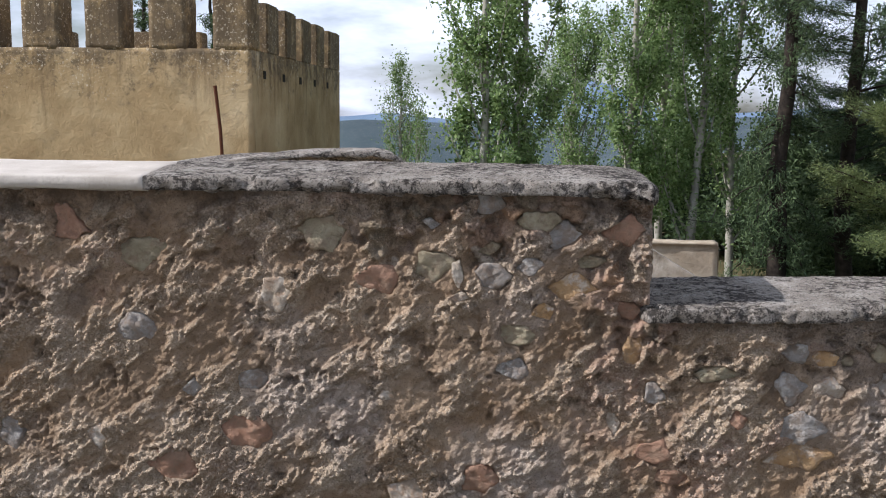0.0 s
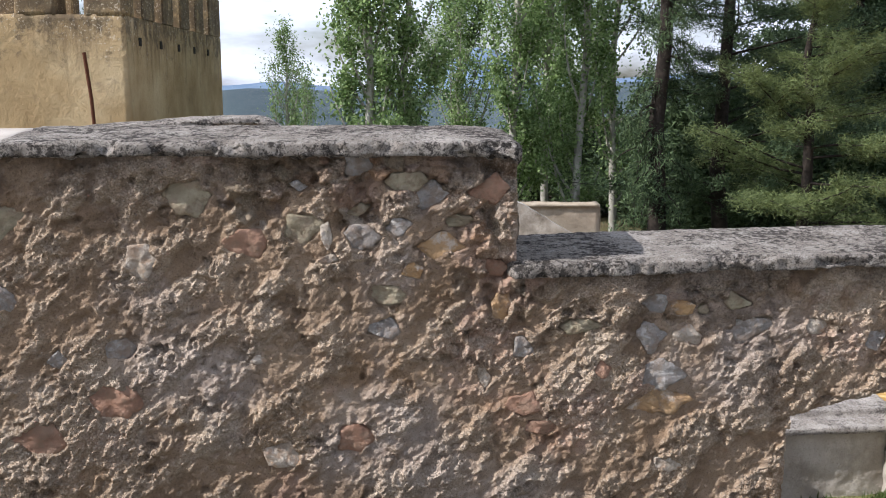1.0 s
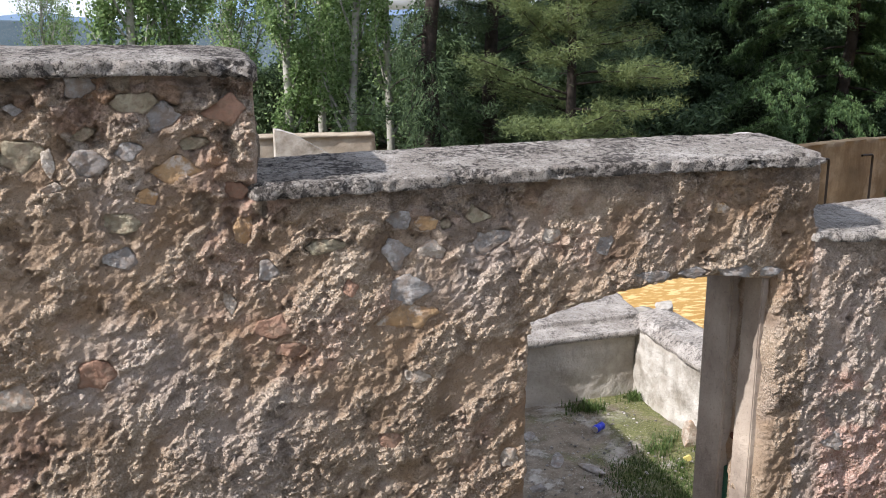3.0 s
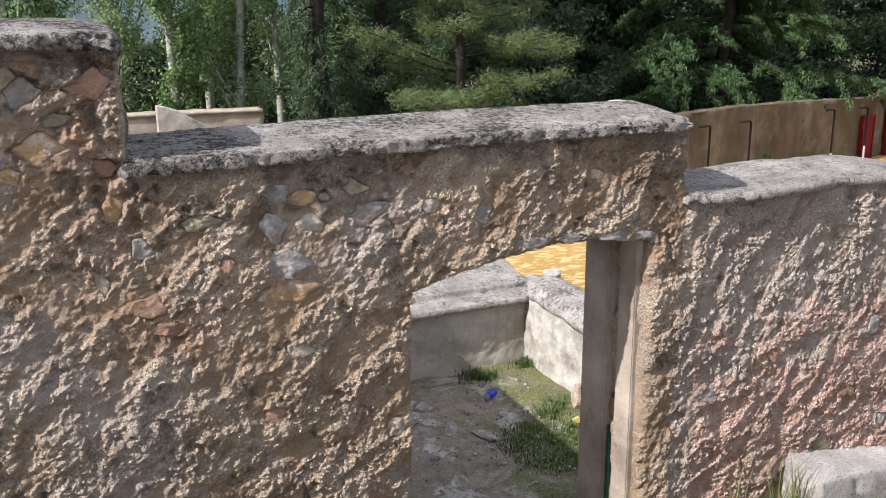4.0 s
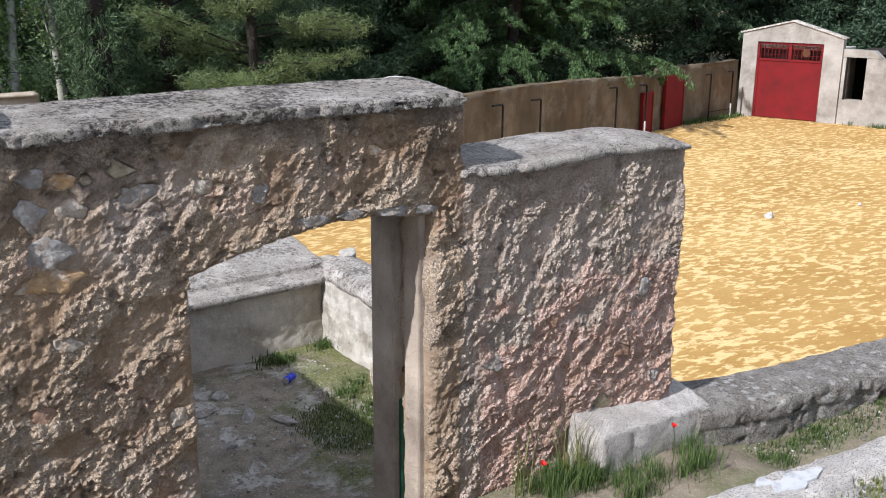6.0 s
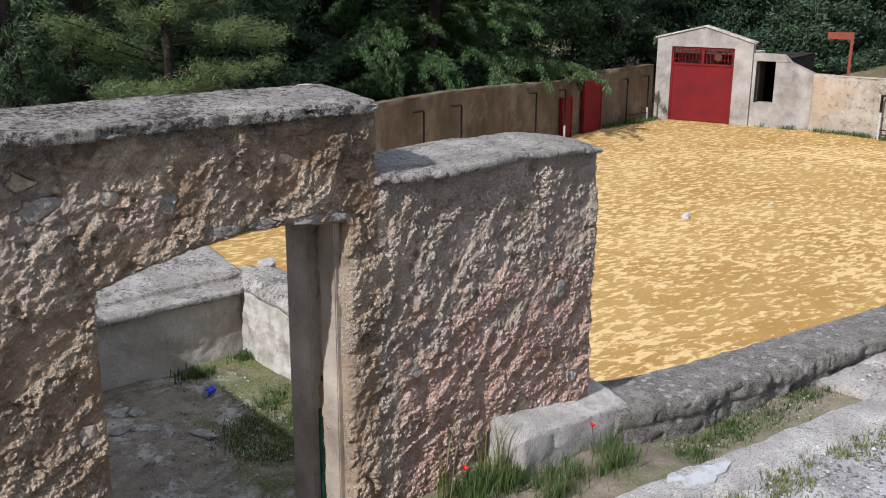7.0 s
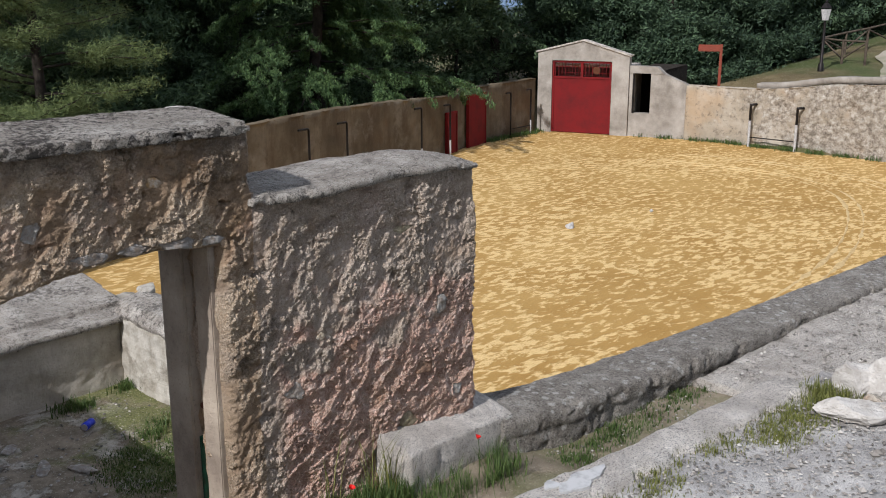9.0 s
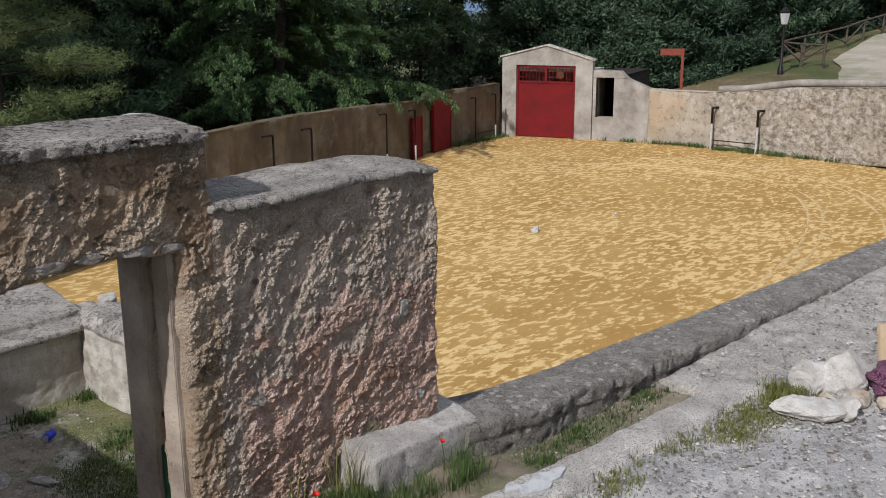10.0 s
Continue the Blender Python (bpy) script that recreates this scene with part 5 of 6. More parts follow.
def needle_tree(name, x, y, z, height, spread, label, material, first=0.15, limbs=60, sag=-0.4, tufts=26, needles=14, size=0.14, width=0.02, flat=0.0, puff=0.10, bark=None, side_only=None, trunk_r=0.22, shape=1.0, twig=0.5, category="tree", twigs=False):
    """A conifer: whorls of limbs, side twigs, and tufts of needles round them."""
    top = np.array([x, y, z + height])
    trunk = np.linspace((x, y, z), top, 10) + np.r_[np.zeros((1, 3)), RNG.normal(size=(9, 3)) * 0.06]
    wood = [(trunk, np.linspace(trunk_r, 0.03, 10))]
    cs, axes = [], []
    for k in range(limbs):
        s = first + (0.98 - first) * (k + RNG.uniform()) / limbs
        base = np.array([np.interp(s * 9, np.arange(10), trunk[:, c]) for c in range(3)])
        az = RNG.uniform(0, 2 * np.pi) if side_only is None else radians(RNG.uniform(*side_only))
        reach = spread * (1.02 - s) ** (0.75 / shape) * RNG.uniform(0.7, 1.15) + 0.25
        L = bend(base, (math.sin(az), math.cos(az), 0.18), reach, sag, 8, 0.09)
        wood.append((L, np.linspace(0.05 * (1.1 - s), 0.008, len(L))))
        n_t = max(3, int(reach * 4))
        for q in range(n_t):
            j = RNG.integers(1, len(L) - 1)
            d = L[j + 1] - L[j]
            sidev = unit(np.cross(d, (0, 0, 1))) * RNG.choice((-1, 1))
            T = bend(L[j], unit(d) * 0.7 + sidev, reach * twig * RNG.uniform(0.4, 1), sag * 0.8, 4, 0.1)
            if twigs and q % 2 == 0:
                wood.append((T, np.linspace(0.012, 0.004, len(T))))
            c, f, d2 = along(T, tufts)
            cs.append(c)
            axes.append(d2)
        c, f, d2 = along(L, tufts)
        cs.append(c[f > 0.3])
        axes.append(d2[f > 0.3])
    C, A = np.concatenate(cs), np.concatenate(axes)
    C = np.repeat(C, needles, 0)
    A = np.repeat(A, needles, 0)
    off = RNG.normal(size=C.shape) * puff
    off[:, 2] *= 1 - 0.6 * flat
    C = C + off
    A = A * 0.8 + unit(RNG.normal(size=A.shape)) * 0.8
    return tree_object(name, x, y, z, wood, bark or M_BARK, leaf_arrays(C, size, width, A, flat, True), material, label, category)


def place(az, dist):
    """A spot on the land at an azimuth (degrees, clockwise from the wall's outward direction) and a distance from the walk."""
    x, y = 0.4 + dist * math.sin(radians(az)), -0.1 + dist * math.cos(radians(az))
    return x, y, float(ground_height(np.array([x]), np.array([y]))[0]) - 0.05


poplar(*place(-1.9, 20), 14, 1.2, 14000, "young poplar with pale trunk and fresh green leaves")
poplar(*place(0.3, 20.8), 13, 1.1, 13000, "young poplar with pale trunk and fresh green leaves")
poplar(*place(6.6, 23), 15, 1.0, 13000, "tall poplar with fresh green leaves")
poplar(*place(8.6, 25), 16, 1.1, 10000, "tall poplar with fresh green leaves")
poplar(*place(10.4, 22), 16, 1.3, 15000, "tall poplar with pale bark and forked limbs", 0.02)
poplar(*place(12.6, 25), 15, 1.3, 11000, "tall poplar with fresh green leaves")
poplar(*place(-6.3, 40), 6.4, 0.8, 2600, "slender poplar standing far off")
poplar(*place(-5.2, 44), 5.0, 0.7, 1800, "slender poplar standing far off")
poplar(*place(3.6, 30), 6.5, 1.4, 7000, "low bushy poplar behind the stands")
poplar(*place(8.8, 30), 8, 1.8, 9000, "low bushy poplar behind the stands")
needle_tree("spruce", *place(14.9, 20.5), 13, 0.9, "narrow dark conifer with drooping twigs", M_PINE, 0.05, 70, -1.5, 12, 10, 0.12, 0.02, twigs=True)
needle_tree("pine", *place(18.6, 22.5), 14, 3.6, "tall dark pine with open crown", M_PINE, 0.14, 46, 0.1, 13, 14, 0.15, 0.018, trunk_r=0.2, twigs=True)
needle_tree("pine", *place(22.8, 20.5), 8.5, 2.7, "bushy pine with light yellow-green shoots", M_PINELIGHT, 0.25, 44, 0.1, 15, 18, 0.1, 0.014, puff=0.085, trunk_r=0.15, twigs=True)
for az, d, h in ((25.5, 31, 12), (28.5, 32.5, 12), (31.5, 34, 13), (48, 40, 13), (23.5, 36, 13), (27, 38, 14), (30, 39, 14), (34, 40, 14), (38.5, 42, 14), (43, 43, 14), (50.5, 46, 13)):
    needle_tree("conifer", *place(az, d), h, 4.2, "dense dark conifer behind the ring wall", M_PINE, 0.06, 52, -0.35, 11, 11 if d < 35 else 6, 0.2 if d < 35 else 0.26, 0.055 if d < 35 else 0.075, flat=0.4, puff=0.15)
for az, d, h in ((-20.6, 44, 11.5), (-16.9, 47, 12.5)):
    needle_tree("pine", *place(az, d), h, 2.6, "dark pine standing behind the tower", M_PINE, 0.3, 26, 0.1, 9, 8, 0.2, 0.04)
RNG = np.random.default_rng(23)
needle_tree("cedar", *place(38.0, 28.8), 13, 4.8, "cedar with drooping sunlit sprays over the wall", M_CEDAR, 0.2, 84, -0.75, 20, 20, 0.12, 0.03, flat=0.8, puff=0.06, twig=0.4, twigs=True)
for az, d, h in ((53, 43, 9), (55.5, 42, 9), (58, 42, 9), (60.5, 42.5, 8.5), (62.8, 45, 9), (65, 50, 10), (68, 56, 11), (71, 60, 11), (51, 45, 10), (54, 50, 12), (57, 50, 12), (60, 51, 12), (63, 55, 12), (66, 60, 13), (69.5, 64, 13)):
    needle_tree("cypress", *place(az, d), h, 2.4, "dense dark green cypress on the bank", M_CYPRESS, 0.02, 70, 0.3, 10, 9 if d < 48 else 5, 0.2 if d < 48 else 0.28, 0.075 if d < 48 else 0.1, puff=0.2, shape=1.4)
for az, d, h in ((33.5, 33, 6.0), (36.0, 34, 6.5), (38.5, 35, 6.0), (41.0, 36.5, 6.5), (43.5, 37, 6.0), (46.0, 38, 6.5), (6.0, 33, 2.4), (9.4, 32, 2.6), (12.6, 31, 2.8), (15.6, 29, 3.4), (17.8, 28, 4.0), (20.2, 27, 4.2), (21.6, 26, 4.6), (23.6, 27, 5.2), (25.2, 25, 4.0), (28.2, 27, 4.2)):
    needle_tree("bush", *place(az, d), h, 2.3, "dense dark green bush under the trees", M_PINE, 0.03, 30, 0.2, 9, 6, 0.22, 0.065, puff=0.18, trunk_r=0.08, shape=1.6, category="bush")


# ---- stones of the near wall ----
def stone_mesh(seed, detail=2, cuts=9):
    """An angular fieldstone about 1 across, cut by random planes."""
    rng = np.random.default_rng(seed)
    bm = bmesh.new()
    bmesh.ops.create_icosphere(bm, subdivisions=detail, radius=0.62)
    V = np.array([v.co[:] for v in bm.verts])
    for k in range(cuts):
        nrm = unit(rng.normal(size=3))
        cut = rng.uniform(0.26, 0.5)
        over = V @ nrm - cut
        V = V - np.clip(over, 0, None)[:, None] * nrm[None] * 0.97
    V += (fbm(V + seed, 0.4, 4, seed)[:, None]) * 0.1 * unit(V)
    for v, p in zip(bm.verts, V):
        v.co = p
    return bm


def mat_stone(name, lo, hi, patch):
    n = Nodes(name)
    c = n.ramp(n.noise(9, 6, 0.62), [(0.3, lo), (0.7, hi)])
    c = n.mix(n.math("MULTIPLY", n.band(n.noise(17, 5, 0.65, offset=(2, 7, 1)), 0.52, 0.64), 0.7), c, patch)
    c = n.mix(n.math("ADD", n.math("MULTIPLY", n.object_random(), 0.2), n.math("MULTIPLY", n.band(n.noise(20, 6, 0.72, offset=(5, 1, 8)), 0.46, 0.6), 0.55)), c, lin(140, 120, 100))
    return n.finish(c, 0.85, [(n.noise(30, 7, 0.7), 1.0, 0.02), (n.noise(130, 4, 0.7), 0.9, 0.006)], spec=0.2)


STONE_MATS = {
    "olive": mat_stone("olive_stone", lin(138, 128, 102), lin(184, 175, 148), lin(118, 104, 80)),
    "ochre": mat_stone("ochre_stone", lin(164, 126, 84), lin(206, 172, 126), lin(220, 212, 198)),
    "orange": mat_stone("orange_stone", lin(144, 109, 87), lin(184, 146, 121), lin(136, 106, 88)),
    "grey": mat_stone("grey_stone", lin(124, 119, 113), lin(176, 171, 163), lin(206, 201, 192)),
    "pale": mat_stone("pale_stone", lin(176, 162, 142), lin(216, 206, 190), lin(196, 160, 128)),
}


def build_stones():
    """Fieldstones in the near wall: angular plates with a broken face, each let into the render."""
    seg = 32
    ang = np.linspace(0, 2 * np.pi, seg, endpoint=False)
    rings = ((0.2, 0.0), (0.45, 0.0), (0.68, 0.0), (0.88, 0.0005), (0.97, 0.003), (1.0, 0.01), (1.03, 0.05))
    i, j = np.meshgrid(np.arange(len(rings) - 1), np.arange(seg), indexing="ij")
    i, j = i.ravel(), j.ravel()
    quads = np.stack([i * seg + j, i * seg + (j + 1) % seg, (i + 1) * seg + (j + 1) % seg, (i + 1) * seg + j], 1)
    for k, (x, z, w, h, colour) in enumerate(STONES):
        rng = np.random.default_rng(500 + k)
        reach = stone_reach(k, ang)
        rows = []
        for f, back in rings:
            rows.append(np.stack([np.cos(ang) * reach * f * w / 2, np.full(seg, back), np.sin(ang) * reach * f * h / 2], 1))
        V = np.concatenate(rows)
        q = V + np.array([x, 0, z])
        facet = np.minimum.reduce([V[:, 0] * a + V[:, 2] * b + c for a, b, c in zip(rng.uniform(-0.16, 0.16, 3), rng.uniform(-0.16, 0.16, 3), (0, 0.002, 0.004))])
        V[:, 1] += -facet - fbm(q, 0.07, 4, 300 + k, 0.68) * 0.028
        V[:, [0, 2]] *= 1 + fbm(q, 0.05, 3, 320 + k, 0.65)[:, None] * 0.45
        V = np.concatenate([V, V[:seg].mean(0)[None]])
        tip = len(V) - 1
        bm = bmesh.new()
        vs = [bm.verts.new(p) for p in V]
        for f in quads:
            bm.faces.new([vs[n] for n in f])
        for n in range(seg):
            bm.faces.new((vs[tip], vs[(n + 1) % seg], vs[n]))
        ob = part("stone", bm, STONE_MATS[colour], wall_near, smooth=True)
        ob.matrix_basis = Matrix.Translation((x, FRONT - STONE_DEPTH[k] - rng.uniform(-0.003, 0.005), z))
    # grit and small pebbles bedded in the render
    n = 3000
    rng = np.random.default_rng(4)
    x = rng.uniform(-2.3, 4.85, n)
    z = rng.uniform(0.5, 3.05, n)
    ok = (z < np.where(x < 0.6, 3.02, np.where(x < 3.25, 2.56, 2.2))) & ~((x > 1.78) & (x < 3.2) & (z < arch(x) + 0.02))
    x, z = x[ok], z[ok]
    P = np.stack([x, np.full_like(x, FRONT), z], 1)
    keep = vnoise(P / 0.3, 77) > 0.42
    P = P[keep]
    P[:, 1] = FRONT - relief(P) + 0.003
    size = rng.uniform(0.003, 0.008, len(P))
    octa = np.array([(1, 0, 0), (-1, 0, 0), (0, 1, 0), (0, -1, 0), (0, 0, 1), (0, 0, -1)], float)
    tri = np.array([(0, 2, 4), (2, 1, 4), (1, 3, 4), (3, 0, 4), (2, 0, 5), (1, 2, 5), (3, 1, 5), (0, 3, 5)])
    V = P[:, None] + octa[None] * size[:, None, None] * rng.uniform(0.6, 1.25, (len(P), 6, 1))
    F = tri[None] + 6 * np.arange(len(P))[:, None, None]
    nd = Nodes("grit")
    c = nd.ramp(nd.island(), [(0.0, lin(120, 106, 92)), (0.4, lin(142, 126, 108)), (0.75, lin(164, 150, 134)), (1.0, lin(152, 118, 98))])
    grit = raw("grit", V.reshape(-1, 3), F.reshape(-1, 3), nd.finish(c, 0.9, spec=0.2), wall_near, "small pebbles bedded in the render", False)
    grit["kind"] = "stuff"


build_stones()


# ---- ring furniture ----
def pipe_post(x, y, top, stub, label, sleeve=0.75, r=0.028):
    p = empty("shelter_post", x, y, FLOOR - 0.02)
    tagged(p, label, "post", group="posts of the ring shelters")
    h = top - FLOOR
    tubes("pipe", [([(0, 0, 0), (0, 0, h - 0.04), (-0.012, 0, h - 0.012), (-0.04, 0, h), (stub[0], stub[1], h + 0.01)], r)], M_DARKMETAL, p, sides=8)
    if sleeve:
        tubes("sleeve", [([(0, -0.004, 0), (0, -0.004, sleeve)], r * 1.08)], M_WHITEPAINT, p, "white-painted lower half", sides=10)
    return p


for px, py, pz in ((14.04, 18.09, 0.33), (15.6, 18.61, 0.3), (19.5, 20.05, 0.22), (21.25, 20.64, 0.14), (25.4, 21.87, 0.13), (26.7, 22.08, 0.15)):
    pipe_post(px + 0.08, py - 0.25, pz, (-0.4, -0.14), "black iron pipe post standing before the ring wall, lower half white", 0.0 if px in (14.04, 25.4) else 0.5)
tagged(tubes("low_bar", [([(25.48, 21.62, FLOOR + 0.3), (26.78, 21.83, FLOOR + 0.3)], 0.018)], M_DARKMETAL), "thin iron bar between two posts", "iron bar")
for py in (14.9, 13.34):
    pipe_post(29.4, py, -0.08, (0.2, -0.1), "iron post before the rubble wall, thick white sleeve below", 0.85, 0.04)
tagged(tubes("low_bar", [([(29.4, 14.9, FLOOR + 0.3), (29.4, 13.34, FLOOR + 0.3)], 0.018)], M_DARKMETAL), "thin iron bar between two posts", "iron bar")


def red_door(ax, ay, bx, by, z0, z1, label):
    yaw = math.degrees(math.atan2(by - ay, bx - ax))
    w = math.hypot(bx - ax, by - ay)
    d = empty("red_door", ax, ay, z0, yaw)
    tagged(d, label, "door")
    part("leaf", box(0.03, w - 0.03, -0.07, -0.02, 0.0, z1 - z0, 0.005), M_RED, d)
    fr = bmesh.new()
    box(0, 0.06, -0.09, 0.02, 0, z1 - z0 + 0.04, 0.004, fr)
    box(w - 0.06, w, -0.09, 0.02, 0, z1 - z0 + 0.04, 0.004, fr)
    box(0, w, -0.09, 0.02, z1 - z0 - 0.02, z1 - z0 + 0.05, 0.004, fr)
    part("door_frame", fr, M_RED, d)


red_door(21.36, 20.62, 22.0, 20.84, FLOOR, -0.2, "small red-painted iron door in the ring wall")
red_door(22.78, 21.1, 24.05, 21.53, FLOOR, 0.2, "tall plain red-painted door in the ring wall")


def build_lamp():
    x, y = 36.7, 16.03
    z = float(ground_height(np.array([x]), np.array([y]))[0]) - 0.03
    lamp = empty("street_lamp", x, y, z)
    tagged(lamp, "black iron lamp post with a white glass lantern", "street lamp")
    H = 2.62 - z
    tubes("pole", [([(0, 0, 0), (0, 0, 0.3), (0, 0, 0.34), (0, 0, H - 0.3)], [0.12, 0.1, 0.06, 0.05])], M_DARKMETAL, lamp, sides=10)
    bm = bmesh.new()
    bmesh.ops.create_cone(bm, cap_ends=True, segments=6, radius1=0.12, radius2=0.2, depth=0.4, matrix=pose(0, 0, H - 0.05))
    part("lantern", bm, M_WHITEPAINT, lamp, "white glass lantern")
    bm = bmesh.new()
    bmesh.ops.create_cone(bm, cap_ends=True, segments=6, radius1=0.23, radius2=0.06, depth=0.2, matrix=pose(0, 0, H + 0.29))
    bmesh.ops.create_icosphere(bm, subdivisions=1, radius=0.06, matrix=pose(0, 0, H + 0.43))
    part("cap", bm, M_DARKMETAL, lamp)


build_lamp()


def build_sign():
    x, y = 31.92, 17.51
    z = float(ground_height(np.array([x]), np.array([y]))[0]) - 0.05
    s = empty("signpost", x, y, z, 119)
    red = mat_plain("sign_rust_red", lin(128, 62, 44), 0.7, 0, lin(96, 44, 32), 0.5, 6)
    tagged(s, "rust-red wooden signpost with one plain arm", "signpost")
    part("post", box(-0.05, 0.05, -0.05, 0.05, 0, 1.62 - z, 0.01), red, s)
    part("arm", box(0.0, 0.78, -0.075, -0.045, 1.36 - z, 1.6 - z, 0.008), red, s)


build_sign()


def build_fence():
    wood = mat_cement("grey_wood", lin(62, 54, 46), lin(100, 89, 76), 6, lin(44, 38, 32), 0.5, 0.5)
    runs = [[(39.8, 17.43), (41.52, 17.24), (43.23, 17.04), (44.93, 16.82), (46.58, 16.71), (48.73, 16.63), (50.8, 16.5)], [(39.6, 17.35), (39.19, 16.33), (39.05, 15.36)]]
    for pts in runs:
        f = empty("rail_fence")
        tagged(f, "grey weathered wooden rail fence with crossed braces", "fence")
        g = [(x, y, float(ground_height(np.array([x]), np.array([y]))[0])) for x, y in pts]
        for x, y, z in g:
            tubes("post", [([(x, y, z - 0.1), (x, y, z + 0.95)], 0.055)], wood, f)
        for k, (a, b) in enumerate(zip(g, g[1:])):
            tubes("top_rail", [([(a[0], a[1], a[2] + 0.9), (b[0], b[1], b[2] + 0.9)], 0.045)], wood, f)
            lo, hi = (0.2, 0.85) if k % 2 else (0.85, 0.2)
            tubes("brace", [([(a[0], a[1], a[2] + lo), (b[0], b[1], b[2] + hi)], 0.035)], wood, f)


build_fence()


def strip_sheet(name, pts, width, lift, material, label, category):
    p = resample(pts, 0.5)
    t = np.gradient(p, axis=0)
    s = unit(np.stack([-t[:, 1], t[:, 0]], 1))
    rows = []
    for k in np.linspace(-0.5, 0.5, 9):
        q = p[:, :2] + s * (k * width + 0.25 * width * (fbm(np.c_[p, np.zeros(len(p))][:, :3], 3, 3, 8)[:, None] if abs(k) > 0.3 else 0))
        rows.append(np.stack([q[:, 0], q[:, 1], ground_height(q[:, 0], q[:, 1]) + lift], 1))
    ob = raw(name, np.concatenate(rows), grid_faces(9, len(p)), material)
    return tagged(ob, label, category, kind="structure")


M_PATH = mat_cement("pale_track", lin(150, 140, 124), lin(178, 168, 152), 0.6, lin(96, 104, 62), 0.8, 0.5)
strip_sheet("footpath", [(33.5, 9.0), (38, 12.6), (44, 14.6), (54, 15.8), (62, 16.2)], 3.4, 0.06, M_PATH, "pale trodden track across the bank", "track")


# ---- small things ----
M_CHUNK = mat_cement("broken_plaster", lin(158, 151, 141), lin(200, 195, 187), 8.0, lin(140, 130, 118), 0.5, 0.9)

def litter_stone(name, x, y, z, w, d, h, colour, label, seed, rz=0, category="stone", rough=False):
    bm = stone_mesh(seed, 5 if rough else 3)
    if rough:
        V = np.array([v.co[:] for v in bm.verts])
        d2 = fbm(V, 0.5, 5, seed, 0.65) * 0.22 + np.abs(fbm(V, 0.2, 4, seed + 3, 0.65)) * 0.1
        for v, p, k in zip(bm.verts, V, d2):
            v.co = Vector(p) * (1 + k)
    bmesh.ops.transform(bm, matrix=pose(x, y, z + h * 0.36, 0, 0, rz) @ Matrix.Diagonal((w, d, h, 1)), verts=bm.verts)
    return tagged(part(name, bm, colour), label, category)


def build_can():
    can = empty("drink_can", 3.54, 6.7, 0.03)
    can.matrix_basis = pose(3.54, 6.7, 0.036, 0, 90, 35)
    tagged(can, "crushed blue drink can lying on the yard floor", "can")
    blue = mat_plain("blue_tin", lin(30, 52, 190), 0.3, 0.3, lin(140, 150, 200), 0.3, 30)
    metal = mat_plain("bare_tin", lin(200, 200, 204), 0.3, 0.9)
    prof = [(-0.058, 0.024), (-0.052, 0.032), (-0.02, 0.033), (0.0, 0.028), (0.02, 0.032), (0.05, 0.033), (0.058, 0.026)]
    tubes("body", [([(0.002 * math.sin(9 * z), 0, z) for z, r in prof], [r for z, r in prof])], blue, can, sides=20)
    for z in (-0.0585, 0.0585):
        bm = bmesh.new()
        bmesh.ops.create_cone(bm, cap_ends=True, segments=20, radius1=0.026, radius2=0.026, depth=0.004, matrix=pose(0, 0, z))
        part("lid" if z > 0 else "base", bm, metal, can, "bare tin end")


build_can()
litter_stone("stone", 4.14, 6.29, 0, 0.16, 0.14, 0.2, STONE_MATS["pale"], "white stone lying by the low wall", 301)
litter_stone("fruit", 3.96, 6.02, 0, 0.06, 0.055, 0.055, mat_plain("yellow_peel", lin(206, 190, 110), 0.6), "small yellow fruit on the ground", 302, category="fruit")
litter_stone("corner_lump", 4.55, 7.55, 0.7, 0.26, 0.2, 0.09, M_WHITEWASH, "whitewashed lump on the yard wall corner", 303, category="masonry lump")
litter_stone("cup", 16.39, 11.93, FLOOR, 0.2, 0.16, 0.13, M_WHITEPAINT, "white plastic litter lying on the sand", 304, category="litter")
litter_stone("cup", 18.9, 11.6, FLOOR, 0.09, 0.08, 0.06, M_WHITEPAINT, "white plastic litter lying on the sand", 305, category="litter")
litter_stone("concrete_chunk", 4.75, 1.33, TERRACE - 0.02, 0.3, 0.15, 0.1, M_CHUNK, "broken pale concrete chunk on the terrace", 314, -48, "concrete chunk", True)
litter_stone("concrete_chunk", 4.86, 1.22, TERRACE - 0.02, 0.13, 0.12, 0.1, M_CHUNK, "broken pale concrete chunk on the terrace", 309, -20, "concrete chunk", True)
litter_stone("plaster_block", 5.16, 1.36, TERRACE - 0.05, 0.22, 0.2, 0.3, M_CHUNK, "broken white plaster block at the terrace edge", 307, 20, "masonry block", True)
litter_stone("plaster_block", 5.08, 1.46, TERRACE - 0.05, 0.2, 0.16, 0.18, M_CHUNK, "broken white plaster block at the terrace edge", 310, -40, "masonry block", True)
litter_stone("rubble", 5.03, 1.22, TERRACE - 0.02, 0.12, 0.1, 0.07, STONE_MATS["pale"], "loose pale rubble by the plaster block", 311)
litter_stone("rubble", 4.95, 1.32, TERRACE - 0.02, 0.09, 0.1, 0.06, STONE_MATS["pale"], "loose pale rubble by the plaster block", 312)
litter_stone("rubble", 5.1, 1.12, TERRACE - 0.02, 0.1, 0.08, 0.06, STONE_MATS["pale"], "loose pale rubble by the plaster block", 313)
board = part("board", box(-0.02, 0.5, -0.012, 0.012, 0, 0.34, 0.003, m=pose(5.3, 1.2, TERRACE - 0.04, -12, 0, -35)), mat_plain("bare_board", lin(190, 168, 136), 0.8, 0, lin(150, 124, 92), 0.5, 4))
tagged(board, "weathered plywood board leaning by the plaster block", "board")


